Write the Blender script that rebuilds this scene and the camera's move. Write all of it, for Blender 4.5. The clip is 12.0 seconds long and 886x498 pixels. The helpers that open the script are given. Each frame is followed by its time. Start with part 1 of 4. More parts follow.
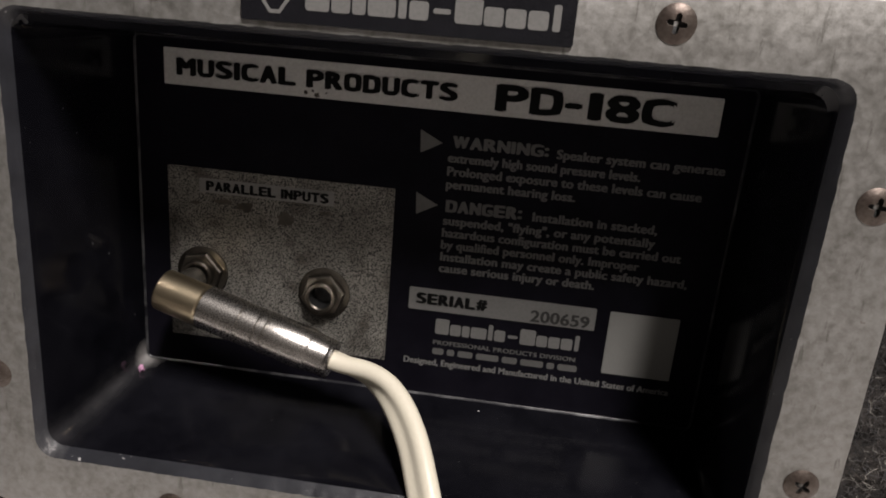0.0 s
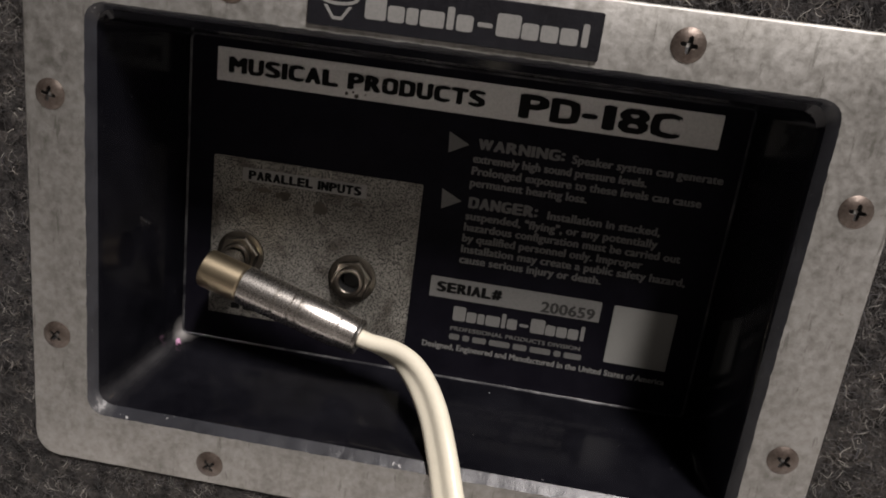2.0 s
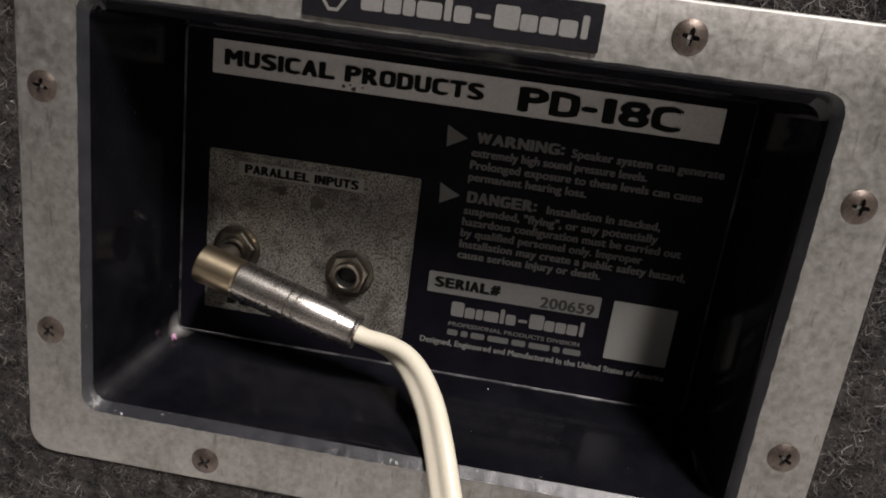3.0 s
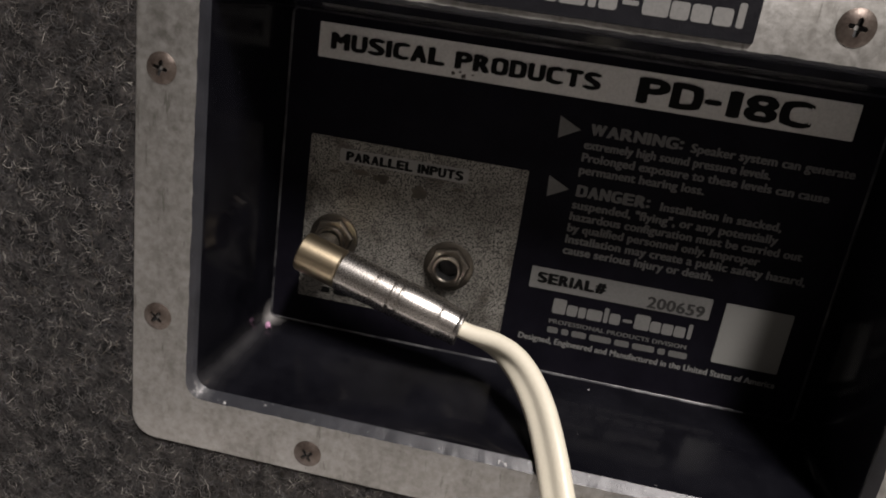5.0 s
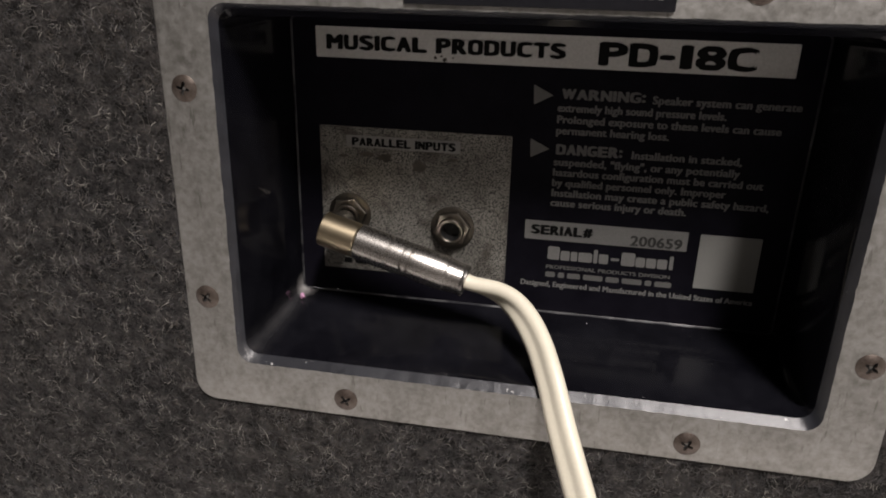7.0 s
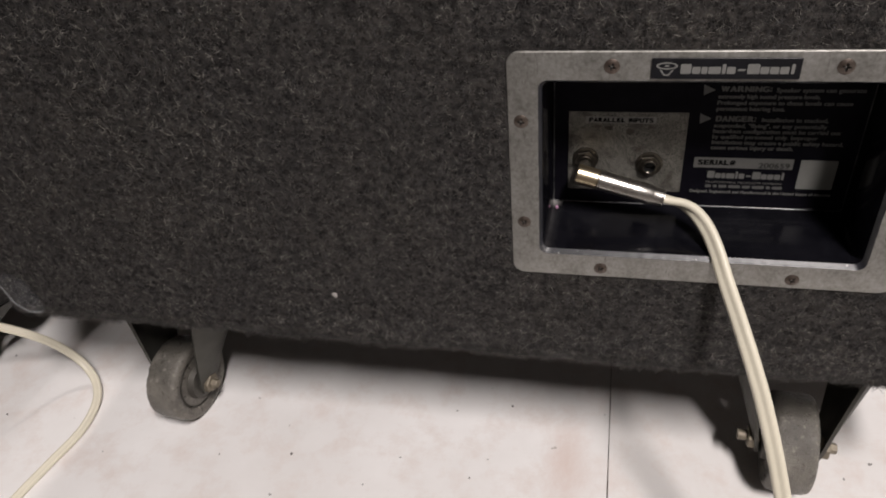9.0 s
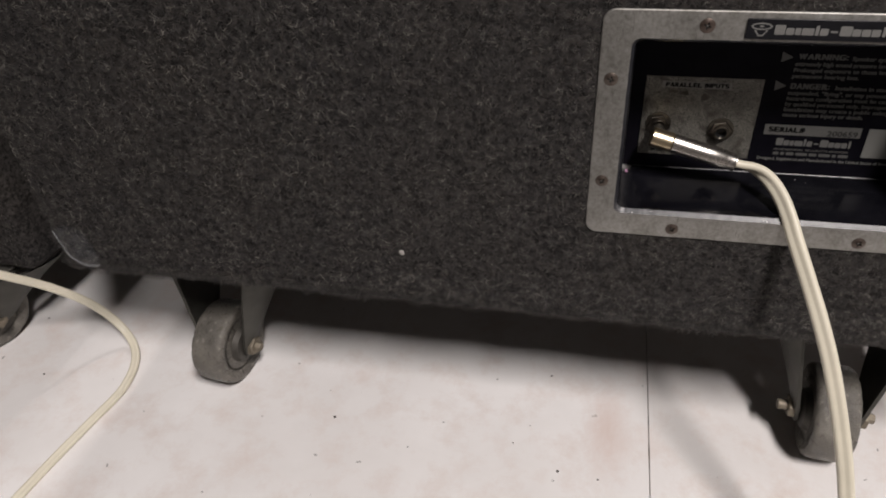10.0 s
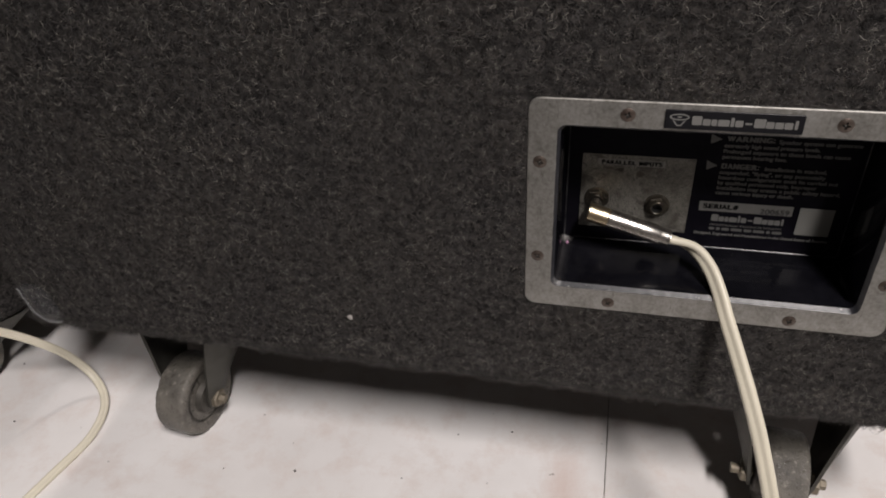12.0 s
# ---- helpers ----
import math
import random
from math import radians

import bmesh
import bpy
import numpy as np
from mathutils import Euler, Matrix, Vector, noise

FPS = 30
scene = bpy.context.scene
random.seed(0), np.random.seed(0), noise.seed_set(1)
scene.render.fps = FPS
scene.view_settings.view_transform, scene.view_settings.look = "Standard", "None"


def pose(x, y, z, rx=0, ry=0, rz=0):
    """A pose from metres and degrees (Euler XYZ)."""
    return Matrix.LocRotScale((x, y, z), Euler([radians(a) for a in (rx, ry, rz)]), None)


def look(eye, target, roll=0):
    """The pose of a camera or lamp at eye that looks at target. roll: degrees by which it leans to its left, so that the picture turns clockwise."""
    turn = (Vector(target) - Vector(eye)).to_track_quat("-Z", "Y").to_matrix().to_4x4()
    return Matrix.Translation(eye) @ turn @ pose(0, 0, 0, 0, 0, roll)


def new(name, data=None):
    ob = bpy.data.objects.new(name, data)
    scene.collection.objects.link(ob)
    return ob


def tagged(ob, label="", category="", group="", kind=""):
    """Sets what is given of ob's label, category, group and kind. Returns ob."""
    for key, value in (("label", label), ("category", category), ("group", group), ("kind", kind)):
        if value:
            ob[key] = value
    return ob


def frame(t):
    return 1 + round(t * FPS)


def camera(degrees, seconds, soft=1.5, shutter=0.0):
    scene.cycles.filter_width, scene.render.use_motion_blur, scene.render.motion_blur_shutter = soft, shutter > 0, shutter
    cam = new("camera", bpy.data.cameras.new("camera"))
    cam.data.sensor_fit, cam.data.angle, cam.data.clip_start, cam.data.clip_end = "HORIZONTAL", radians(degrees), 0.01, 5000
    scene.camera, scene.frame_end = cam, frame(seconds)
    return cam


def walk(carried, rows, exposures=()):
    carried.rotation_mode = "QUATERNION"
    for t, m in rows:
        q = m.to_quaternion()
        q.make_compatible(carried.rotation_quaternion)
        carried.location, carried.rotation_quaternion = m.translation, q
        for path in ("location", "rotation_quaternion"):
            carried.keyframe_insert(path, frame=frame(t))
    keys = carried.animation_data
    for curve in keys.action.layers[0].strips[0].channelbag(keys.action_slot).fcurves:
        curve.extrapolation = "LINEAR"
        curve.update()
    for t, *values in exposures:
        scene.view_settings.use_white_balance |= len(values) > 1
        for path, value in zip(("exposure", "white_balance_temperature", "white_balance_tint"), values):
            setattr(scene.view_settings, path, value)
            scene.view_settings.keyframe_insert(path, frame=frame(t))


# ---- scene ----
cam = camera(62.95, 12.0, soft=1.9)
PATH = [
    (0, (0.02724, -0.15812, 0.38039), (-0.00027, 0.12670, 0.29029), 4.97),
    (0.2, (0.02333, -0.16949, 0.38549), (-0.00346, 0.11711, 0.30096), 5.64),
    (0.5, (0.01839, -0.17894, 0.38602), (-0.00796, 0.10908, 0.30634), 6.15),
    (1, (0.01928, -0.18143, 0.38255), (-0.00683, 0.10697, 0.30418), 6.77),
    (1.5, (0.01980, -0.18107, 0.37924), (-0.00454, 0.10685, 0.29854), 7.28),
    (2, (0.01970, -0.18111, 0.37792), (-0.00422, 0.10611, 0.29465), 7.61),
    (2.5, (0.01963, -0.17989, 0.37862), (-0.00405, 0.10723, 0.29494), 7.61),
    (2.7, (0.02141, -0.17950, 0.37803), (-0.00249, 0.10745, 0.29384), 7.60),
    (4.3, (0.00512, -0.17490, 0.37648), (-0.01904, 0.10998, 0.28557), 8.77),
    (4.5, (0.00345, -0.17539, 0.37335), (-0.02550, 0.10922, 0.28300), 8.62),
    (5, (-0.00384, -0.17442, 0.37435), (-0.03937, 0.10872, 0.28179), 8.56),
    (5.5, (-0.00279, -0.17667, 0.37172), (-0.04254, 0.10477, 0.27576), 7.76),
    (5.8, (0.00309, -0.17934, 0.37639), (-0.04188, 0.10143, 0.28075), 6.38),
    (6, (0.00446, -0.18448, 0.39848), (-0.03971, 0.09632, 0.30255), 5.68),
    (6.2, (0.00398, -0.18822, 0.41114), (-0.04166, 0.09124, 0.31207), 4.49),
    (6.5, (0.00797, -0.19552, 0.41070), (-0.03733, 0.08374, 0.31090), 3.23),
    (6.7, (0.01315, -0.19778, 0.40391), (-0.03461, 0.07977, 0.30055), 2.30),
    (7, (0.01299, -0.20198, 0.38682), (-0.03679, 0.07295, 0.27758), 1.39),
    (7.2, (0.01285, -0.20993, 0.37454), (-0.04050, 0.06494, 0.26682), 0.72),
    (8.8, (-0.03757, -0.35008, 0.54099), (-0.10499, -0.12023, 0.36038), -6.45),
    (9, (-0.05490, -0.36290, 0.54388), (-0.11970, -0.13318, 0.36214), -6.46),
    (9.5, (-0.10835, -0.38937, 0.53642), (-0.16874, -0.16043, 0.35220), -5.39),
    (9.8, (-0.11572, -0.40011, 0.53128), (-0.17446, -0.16971, 0.34834), -4.30),
    (10, (-0.11109, -0.40163, 0.53213), (-0.16808, -0.17027, 0.34985), -3.63),
    (10.5, (-0.09397, -0.39959, 0.54870), (-0.14935, -0.16604, 0.36874), -2.63),
    (11, (-0.07589, -0.38765, 0.54993), (-0.13032, -0.15225, 0.37209), -2.19),
    (11.5, (-0.08212, -0.38903, 0.54664), (-0.13841, -0.15328, 0.36986), -2.61),
    (12, (-0.06634, -0.38160, 0.56148), (-0.12835, -0.14535, 0.38730), -3.52),
]
EXPOSURES = [(0.0, 0.06), (0.5, 0.17), (2.5, 0.17), (5.5, 0.10), (7.0, 0.20), (9.0, -0.14), (9.5, -0.14), (10.0, -0.26), (10.5, -0.34), (12.0, -0.33)]
walk(cam, [(t, look(eye, target, roll)) for t, eye, target, roll in PATH], EXPOSURES)

# ---------------------------------------------------------------- light
world = bpy.data.worlds.new("world")
world.use_nodes = True
scene.world = world
world.node_tree.nodes["Background"].inputs[0].default_value = (0.9, 0.95, 1.0, 1)
world.node_tree.nodes["Background"].inputs[1].default_value = 0.0

ROOM = (-2.6, 2.4, -3.0, 2.0, 2.6)  # x0, x1, y0, y1, height
LAMP = Vector((0.79, -1.40, 2.56))


def area_lamp(name, place, target, size_x, size_y, watts, colour):
    data = bpy.data.lights.new(name, "AREA")
    data.shape, data.size, data.size_y, data.energy, data.color = "RECTANGLE", size_x, size_y, watts, colour
    ob = new(name, data)
    ob.matrix_world = look(place, target)
    return ob


LAMPS = [(LAMP, 146, 0.24, 0.84), (Vector((-0.615, 1.45, 2.56)), 32, 0.30, 0.30)]
for place, watts, wide, deep in LAMPS:
    area_lamp("ceiling_lamp_light", place, (place.x, place.y + 0.001, 0), wide, deep, watts, (1.0, 0.928, 0.902))


# ---------------------------------------------------------------- materials
def material(name):
    mat = bpy.data.materials.new(name)
    mat.use_nodes = True
    nt = mat.node_tree
    return mat, nt, nt.nodes["Principled BSDF"]


def node(nt, kind, **sets):
    n = nt.nodes.new(kind)
    for key, value in sets.items():
        n.inputs[key.replace("_", " ")].default_value = value
    return n


def coords(nt):
    return nt.nodes.new("ShaderNodeTexCoord").outputs["Object"]


def noise_tex(nt, scale, detail=4.0, rough=0.55, vector=None):
    n = node(nt, "ShaderNodeTexNoise", Scale=scale, Detail=detail, Roughness=rough)
    nt.links.new(vector or coords(nt), n.inputs["Vector"])
    return n.outputs["Fac"]


def ramp(nt, fac, stops):
    r = nt.nodes.new("ShaderNodeValToRGB")
    el = r.color_ramp.elements
    while len(el) < len(stops):
        el.new(0.5)
    for e, (at, c) in zip(el, stops):
        e.position, e.color = at, (*c, 1) if len(c) == 3 else c
    nt.links.new(fac, r.inputs["Fac"])
    return r.outputs["Color"]


def grey(v):
    return (v, v, v)


def mix(nt, fac, a, b):
    m = nt.nodes.new("ShaderNodeMix")
    m.data_type = "RGBA"
    for socket, value in ((m.inputs["Factor"], fac), (m.inputs["A"], a), (m.inputs["B"], b)):
        if isinstance(value, (int, float)):
            socket.default_value = value
        elif isinstance(value, tuple):
            socket.default_value = (*value, 1)
        else:
            nt.links.new(value, socket)
    return m.outputs["Result"]


def bump(nt, bsdf, height, strength, distance):
    b = node(nt, "ShaderNodeBump", Strength=strength, Distance=distance)
    nt.links.new(height, b.inputs["Height"])
    nt.links.new(b.outputs["Normal"], bsdf.inputs["Normal"])


def simple(name, colour, rough, metal=0.0, scale=60.0, vary=0.25, bump_d=0.0002, bump_s=0.3, spread=0.1, spec=0.5):
    """A plain surface with two scales of variation in colour and gloss."""
    mat, nt, b = material(name)
    big, fine = noise_tex(nt, scale), noise_tex(nt, scale * 14, 5)
    dark, light = tuple(c * (1 - vary) for c in colour), tuple(min(1, c * (1 + vary)) for c in colour)
    col = mix(nt, 0.35, ramp(nt, big, [(0.3, dark), (0.7, light)]), ramp(nt, fine, [(0.3, dark), (0.7, light)]))
    nt.links.new(col, b.inputs["Base Color"])
    nt.links.new(ramp(nt, fine, [(0.3, grey(max(0, rough - spread))), (0.7, grey(min(1, rough + spread)))]), b.inputs["Roughness"])
    b.inputs["Metallic"].default_value = metal
    b.inputs["Specular IOR Level"].default_value = spec
    bump(nt, b, fine, bump_s, bump_d)
    return mat


def flange_material():
    """Bare die-cast metal: mottled, dull, stained, with fine scratches."""
    mat, nt, b = material("bare_cast_metal")
    cells = node(nt, "ShaderNodeTexVoronoi", Scale=620)
    nt.links.new(coords(nt), cells.inputs["Vector"])
    spangle = cells.outputs["Color"]
    bw = nt.nodes.new("ShaderNodeRGBToBW")
    nt.links.new(spangle, bw.inputs[0])
    stain, fine, mid = noise_tex(nt, 42, 7, 0.7), noise_tex(nt, 900, 4), noise_tex(nt, 400, 4, 0.65)
    base = ramp(nt, stain, [(0.32, (0.13, 0.124, 0.108)), (0.5, (0.255, 0.247, 0.226)), (0.72, (0.40, 0.392, 0.372))])
    base = mix(nt, 0.36, base, ramp(nt, mid, [(0.36, (0.15, 0.144, 0.127)), (0.64, (0.42, 0.412, 0.395))]))
    base = mix(nt, 0.08, base, ramp(nt, bw.outputs[0], [(0.2, grey(0.10)), (0.8, grey(0.48))]))
    spots = noise_tex(nt, 420, 3, 0.5)
    base = mix(nt, ramp(nt, spots, [(0.70, grey(0)), (0.76, grey(0.6))]), base, (0.16, 0.13, 0.10))
    stretch = nt.nodes.new("ShaderNodeMapping")
    stretch.inputs["Rotation"].default_value = (0, radians(28), 0)
    stretch.inputs["Scale"].default_value = (6.0, 1.0, 1.0)
    nt.links.new(coords(nt), stretch.inputs["Vector"])
    lines = noise_tex(nt, 70, 6, 0.7, stretch.outputs["Vector"])
    base = mix(nt, ramp(nt, lines, [(0.59, grey(0)), (0.65, grey(0.6))]), base, (0.12, 0.115, 0.10))
    nt.links.new(base, b.inputs["Base Color"])
    b.inputs["Metallic"].default_value = 0.75
    nt.links.new(ramp(nt, mid, [(0.3, grey(0.42)), (0.7, grey(0.62))]), b.inputs["Roughness"])
    bump(nt, b, mix(nt, 0.5, fine, mid), 0.25, 0.0003)
    return mat


def black_paint():
    """Semi-gloss black paint with dust, fine scuffs and a pale scuff in the lower corner."""
    mat, nt, b = material("black_paint")
    co = coords(nt)
    dust, fine = noise_tex(nt, 45, 6, 0.7), noise_tex(nt, 1500, 3)
    col = ramp(nt, dust, [(0.35, (0.0026, 0.0026, 0.0038)), (0.75, (0.0075, 0.0075, 0.0098))])
    specks = noise_tex(nt, 700, 2, 0.4)
    col = mix(nt, ramp(nt, specks, [(0.77, grey(0)), (0.80, grey(0.5))]), col, (0.12, 0.12, 0.12))
    far = node(nt, "ShaderNodeVectorMath")
    far.operation = "DISTANCE"
    nt.links.new(co, far.inputs[0])
    far.inputs[1].default_value = (-0.0888, 0.0500, 0.2652)
    scuff = nt.nodes.new("ShaderNodeMath")
    scuff.operation = "MULTIPLY_ADD"
    nt.links.new(dust, scuff.inputs[0])
    scuff.inputs[1].default_value = 0.010
    nt.links.new(far.outputs["Value"], scuff.inputs[2])
    col = mix(nt, ramp(nt, scuff.outputs[0], [(0.0062, grey(0.55)), (0.0105, grey(0.0))]), col, (0.5, 0.48, 0.46))
    # pale rubbed streak along the seam of floor and side wall
    seam_start, seam_end = Vector((-0.0888, 0.0500, 0.2648)), Vector((-0.0917, 0.0040, 0.2607))
    away = node(nt, "ShaderNodeVectorMath")
    away.operation = "SUBTRACT"
    nt.links.new(co, away.inputs[0])
    away.inputs[1].default_value = seam_start
    turned = node(nt, "ShaderNodeVectorMath")
    turned.operation = "CROSS_PRODUCT"
    nt.links.new(away.outputs["Vector"], turned.inputs[0])
    turned.inputs[1].default_value = (seam_end - seam_start).normalized()
    off = node(nt, "ShaderNodeVectorMath")
    off.operation = "LENGTH"
    nt.links.new(turned.outputs["Vector"], off.inputs[0])
    smear = nt.nodes.new("ShaderNodeMath")
    smear.operation = "MULTIPLY_ADD"
    nt.links.new(noise_tex(nt, 110, 5, 0.7), smear.inputs[0])
    smear.inputs[1].default_value = 0.008
    nt.links.new(off.outputs["Value"], smear.inputs[2])
    col = mix(nt, ramp(nt, smear.outputs[0], [(0.0030, grey(0.08)), (0.0055, grey(0.035)), (0.0100, grey(0.0))]), col, (0.34, 0.33, 0.33))
    nt.links.new(col, b.inputs["Base Color"])
    nt.links.new(ramp(nt, dust, [(0.3, grey(0.07)), (0.75, grey(0.20))]), b.inputs["Roughness"])
    b.inputs["Specular IOR Level"].default_value = 0.20
    bump(nt, b, fine, 0.12, 0.0001)
    return mat


def rim_material():
    """The rounded edge of the opening: grey-blue primer with chips down to bare metal."""
    mat, nt, b = material("worn_rim_paint")
    long_way = nt.nodes.new("ShaderNodeMapping")
    long_way.inputs["Scale"].default_value = (0.75, 1.2, 0.35)
    nt.links.new(coords(nt), long_way.inputs["Vector"])
    chips, tone = noise_tex(nt, 560, 6, 0.7, long_way.outputs["Vector"]), noise_tex(nt, 90, 5, 0.7)
    col = ramp(nt, tone, [(0.3, (0.010, 0.0105, 0.013)), (0.7, (0.026, 0.027, 0.032))])
    col = mix(nt, ramp(nt, chips, [(0.665, grey(0)), (0.69, grey(0.7))]), col, (0.46, 0.45, 0.44))
    far = node(nt, "ShaderNodeVectorMath")
    far.operation = "DISTANCE"
    nt.links.new(coords(nt), far.inputs[0])
    far.inputs[1].default_value = (-0.0915, 0.001, 0.2603)
    spot = nt.nodes.new("ShaderNodeMath")
    spot.operation = "MULTIPLY_ADD"
    nt.links.new(chips, spot.inputs[0])
    spot.inputs[1].default_value = 0.012
    nt.links.new(far.outputs["Value"], spot.inputs[2])
    col = mix(nt, ramp(nt, spot.outputs[0], [(0.0062, grey(0.7)), (0.0080, grey(0))]), col, (0.5, 0.49, 0.48))
    nt.links.new(col, b.inputs["Base Color"])
    b.inputs["Roughness"].default_value = 0.32
    b.inputs["Specular IOR Level"].default_value = 0.35
    bump(nt, b, chips, 0.4, 0.0004)
    return mat


def speckle_plate():
    """Bare metal window in the paint: grey, peppered with dark specks and a few brown stains."""
    mat, nt, b = material("speckled_plate")
    pepper, tone, stain = noise_tex(nt, 2500, 1.0, 0.4), noise_tex(nt, 60, 5, 0.6), noise_tex(nt, 95, 4, 0.6)
    col = ramp(nt, tone, [(0.3, (0.17, 0.162, 0.142)), (0.7, (0.31, 0.298, 0.265))])
    col = mix(nt, ramp(nt, stain, [(0.50, grey(0)), (0.66, grey(0.8))]), col, (0.065, 0.055, 0.043))
    col = mix(nt, ramp(nt, pepper, [(0.44, grey(0.95)), (0.475, grey(0.0))]), col, (0.010, 0.010, 0.009))
    nt.links.new(col, b.inputs["Base Color"])
    b.inputs["Metallic"].default_value = 0.25
    b.inputs["Roughness"].default_value = 0.5
    bump(nt, b, pepper, 0.2, 0.0002)
    return mat


def print_grey(name, value, tint=(1.0, 0.99, 0.94)):
    """Printed label ink, rubbed thin in places."""
    mat, nt, b = material(name)
    rub, tone = noise_tex(nt, 1300, 3, 0.6), noise_tex(nt, 50, 4)
    full, thin = tuple(value * c for c in tint), tuple(value * 0.72 * c for c in tint)
    col = mix(nt, 0.5, ramp(nt, rub, [(0.30, thin), (0.62, full)]), ramp(nt, tone, [(0.3, thin), (0.7, full)]))
    nt.links.new(col, b.inputs["Base Color"])
    b.inputs["Roughness"].default_value = 0.5
    return mat


def squashed(nt, across):
    """Coordinates that stretch a pattern sideways."""
    m = nt.nodes.new("ShaderNodeMapping")
    m.inputs["Scale"].default_value = (across, 1.0, 1.0)
    nt.links.new(coords(nt), m.inputs["Vector"])
    return m.outputs["Vector"]


def carpet_base():
    mat, nt, b = material("carpet_felt")
    tuft, fine, patch = noise_tex(nt, 300, 6, 0.7), noise_tex(nt, 1100, 4, 0.7), noise_tex(nt, 9, 4)
    # darkest tones fall in the pits: shade between tufts put into the colour
    col = ramp(nt, tuft, [(0.38, (0.004, 0.0038, 0.0038)), (0.50, (0.040, 0.0375, 0.0365)), (0.72, (0.095, 0.088, 0.082))])
    col = mix(nt, 0.25, col, ramp(nt, patch, [(0.35, (0.020, 0.019, 0.022)), (0.65, (0.060, 0.051, 0.042))]))
    lump = noise_tex(nt, 150, 5, 0.7, squashed(nt, 0.7))
    col = mix(nt, ramp(nt, lump, [(0.40, grey(0.6)), (0.52, grey(0.0))]), col, (0.0065, 0.006, 0.006))
    nt.links.new(col, b.inputs["Base Color"])
    b.inputs["Roughness"].default_value = 0.95
    b.inputs["Specular IOR Level"].default_value = 0.1
    bump(nt, b, mix(nt, 0.4, tuft, fine), 1.0, 0.003)
    return mat


def fibre_material():
    """Loose polyester fibres, each with its own grey."""
    mat, nt, b = material("carpet_fibre")
    geo = nt.nodes.new("ShaderNodeNewGeometry")
    patch = noise_tex(nt, 14, 4)
    col = ramp(nt, geo.outputs["Random Per Island"], [(0.0, (0.020, 0.0185, 0.019)), (0.30, (0.050, 0.046, 0.044)), (0.52, (0.082, 0.068, 0.052)), (0.62, (0.066, 0.066, 0.072)), (0.80, (0.110, 0.102, 0.092)), (0.94, (0.20, 0.19, 0.17)), (1.0, (0.38, 0.36, 0.32))])
    col = mix(nt, ramp(nt, patch, [(0.35, grey(0.40)), (0.65, grey(0.0))]), col, (0.024, 0.0225, 0.025))
    # near-black clumps and lumps paint the shade of pits onto the fibres
    clump = noise_tex(nt, 210, 4, 0.6)
    col = mix(nt, ramp(nt, clump, [(0.42, grey(0.85)), (0.52, grey(0.0))]), col, (0.010, 0.0095, 0.0095))
    lump = noise_tex(nt, 150, 5, 0.7, squashed(nt, 0.7))
    col = mix(nt, ramp(nt, lump, [(0.40, grey(0.50)), (0.52, grey(0.0))]), col, (0.010, 0.0095, 0.0095))
    nt.links.new(col, b.inputs["Base Color"])
    b.inputs["Roughness"].default_value = 0.7
    return mat


def floor_material():
    mat, nt, b = material("pale_floor_board")
    cloud, fine, streak = noise_tex(nt, 5, 6, 0.6), noise_tex(nt, 160, 5, 0.6), noise_tex(nt, 22, 6, 0.7)
    col = ramp(nt, cloud, [(0.3, (0.66, 0.63, 0.61)), (0.7, (0.82, 0.80, 0.79))])
    col = mix(nt, ramp(nt, streak, [(0.48, grey(0)), (0.72, grey(0.8))]), col, (0.62, 0.53, 0.485))
    col = mix(nt, ramp(nt, noise_tex(nt, 95, 3, 0.4), [(0.745, grey(0)), (0.76, grey(0.8))]), col, (0.08, 0.07, 0.06))
    info = nt.nodes.new("ShaderNodeObjectInfo")
    col = mix(nt, ramp(nt, info.outputs["Random"], [(0.0, grey(0.0)), (1.0, grey(0.25))]), col, (0.82, 0.82, 0.83))
    # old pinkish spill beside the joint
    squeeze = nt.nodes.new("ShaderNodeMapping")
    squeeze.inputs["Scale"].default_value = (2.2, 0.8, 1.0)
    nt.links.new(coords(nt), squeeze.inputs["Vector"])
    far = node(nt, "ShaderNodeVectorMath")
    far.operation = "DISTANCE"
    nt.links.new(squeeze.outputs["Vector"], far.inputs[0])
    far.inputs[1].default_value = (-0.076 * 2.2, 0.03 * 0.8, 0.0)
    spill = nt.nodes.new("ShaderNodeMath")
    spill.operation = "MULTIPLY_ADD"
    nt.links.new(noise_tex(nt, 45, 5, 0.65), spill.inputs[0])
    spill.inputs[1].default_value = 0.10
    nt.links.new(far.outputs["Value"], spill.inputs[2])
    col = mix(nt, ramp(nt, spill.outputs[0], [(0.055, grey(0.6)), (0.105, grey(0.0))]), col, (0.60, 0.47, 0.42))
    nt.links.new(col, b.inputs["Base Color"])
    nt.links.new(ramp(nt, streak, [(0.3, grey(0.42)), (0.7, grey(0.6))]), b.inputs["Roughness"])
    bump(nt, b, fine, 0.15, 0.0006)
    return mat


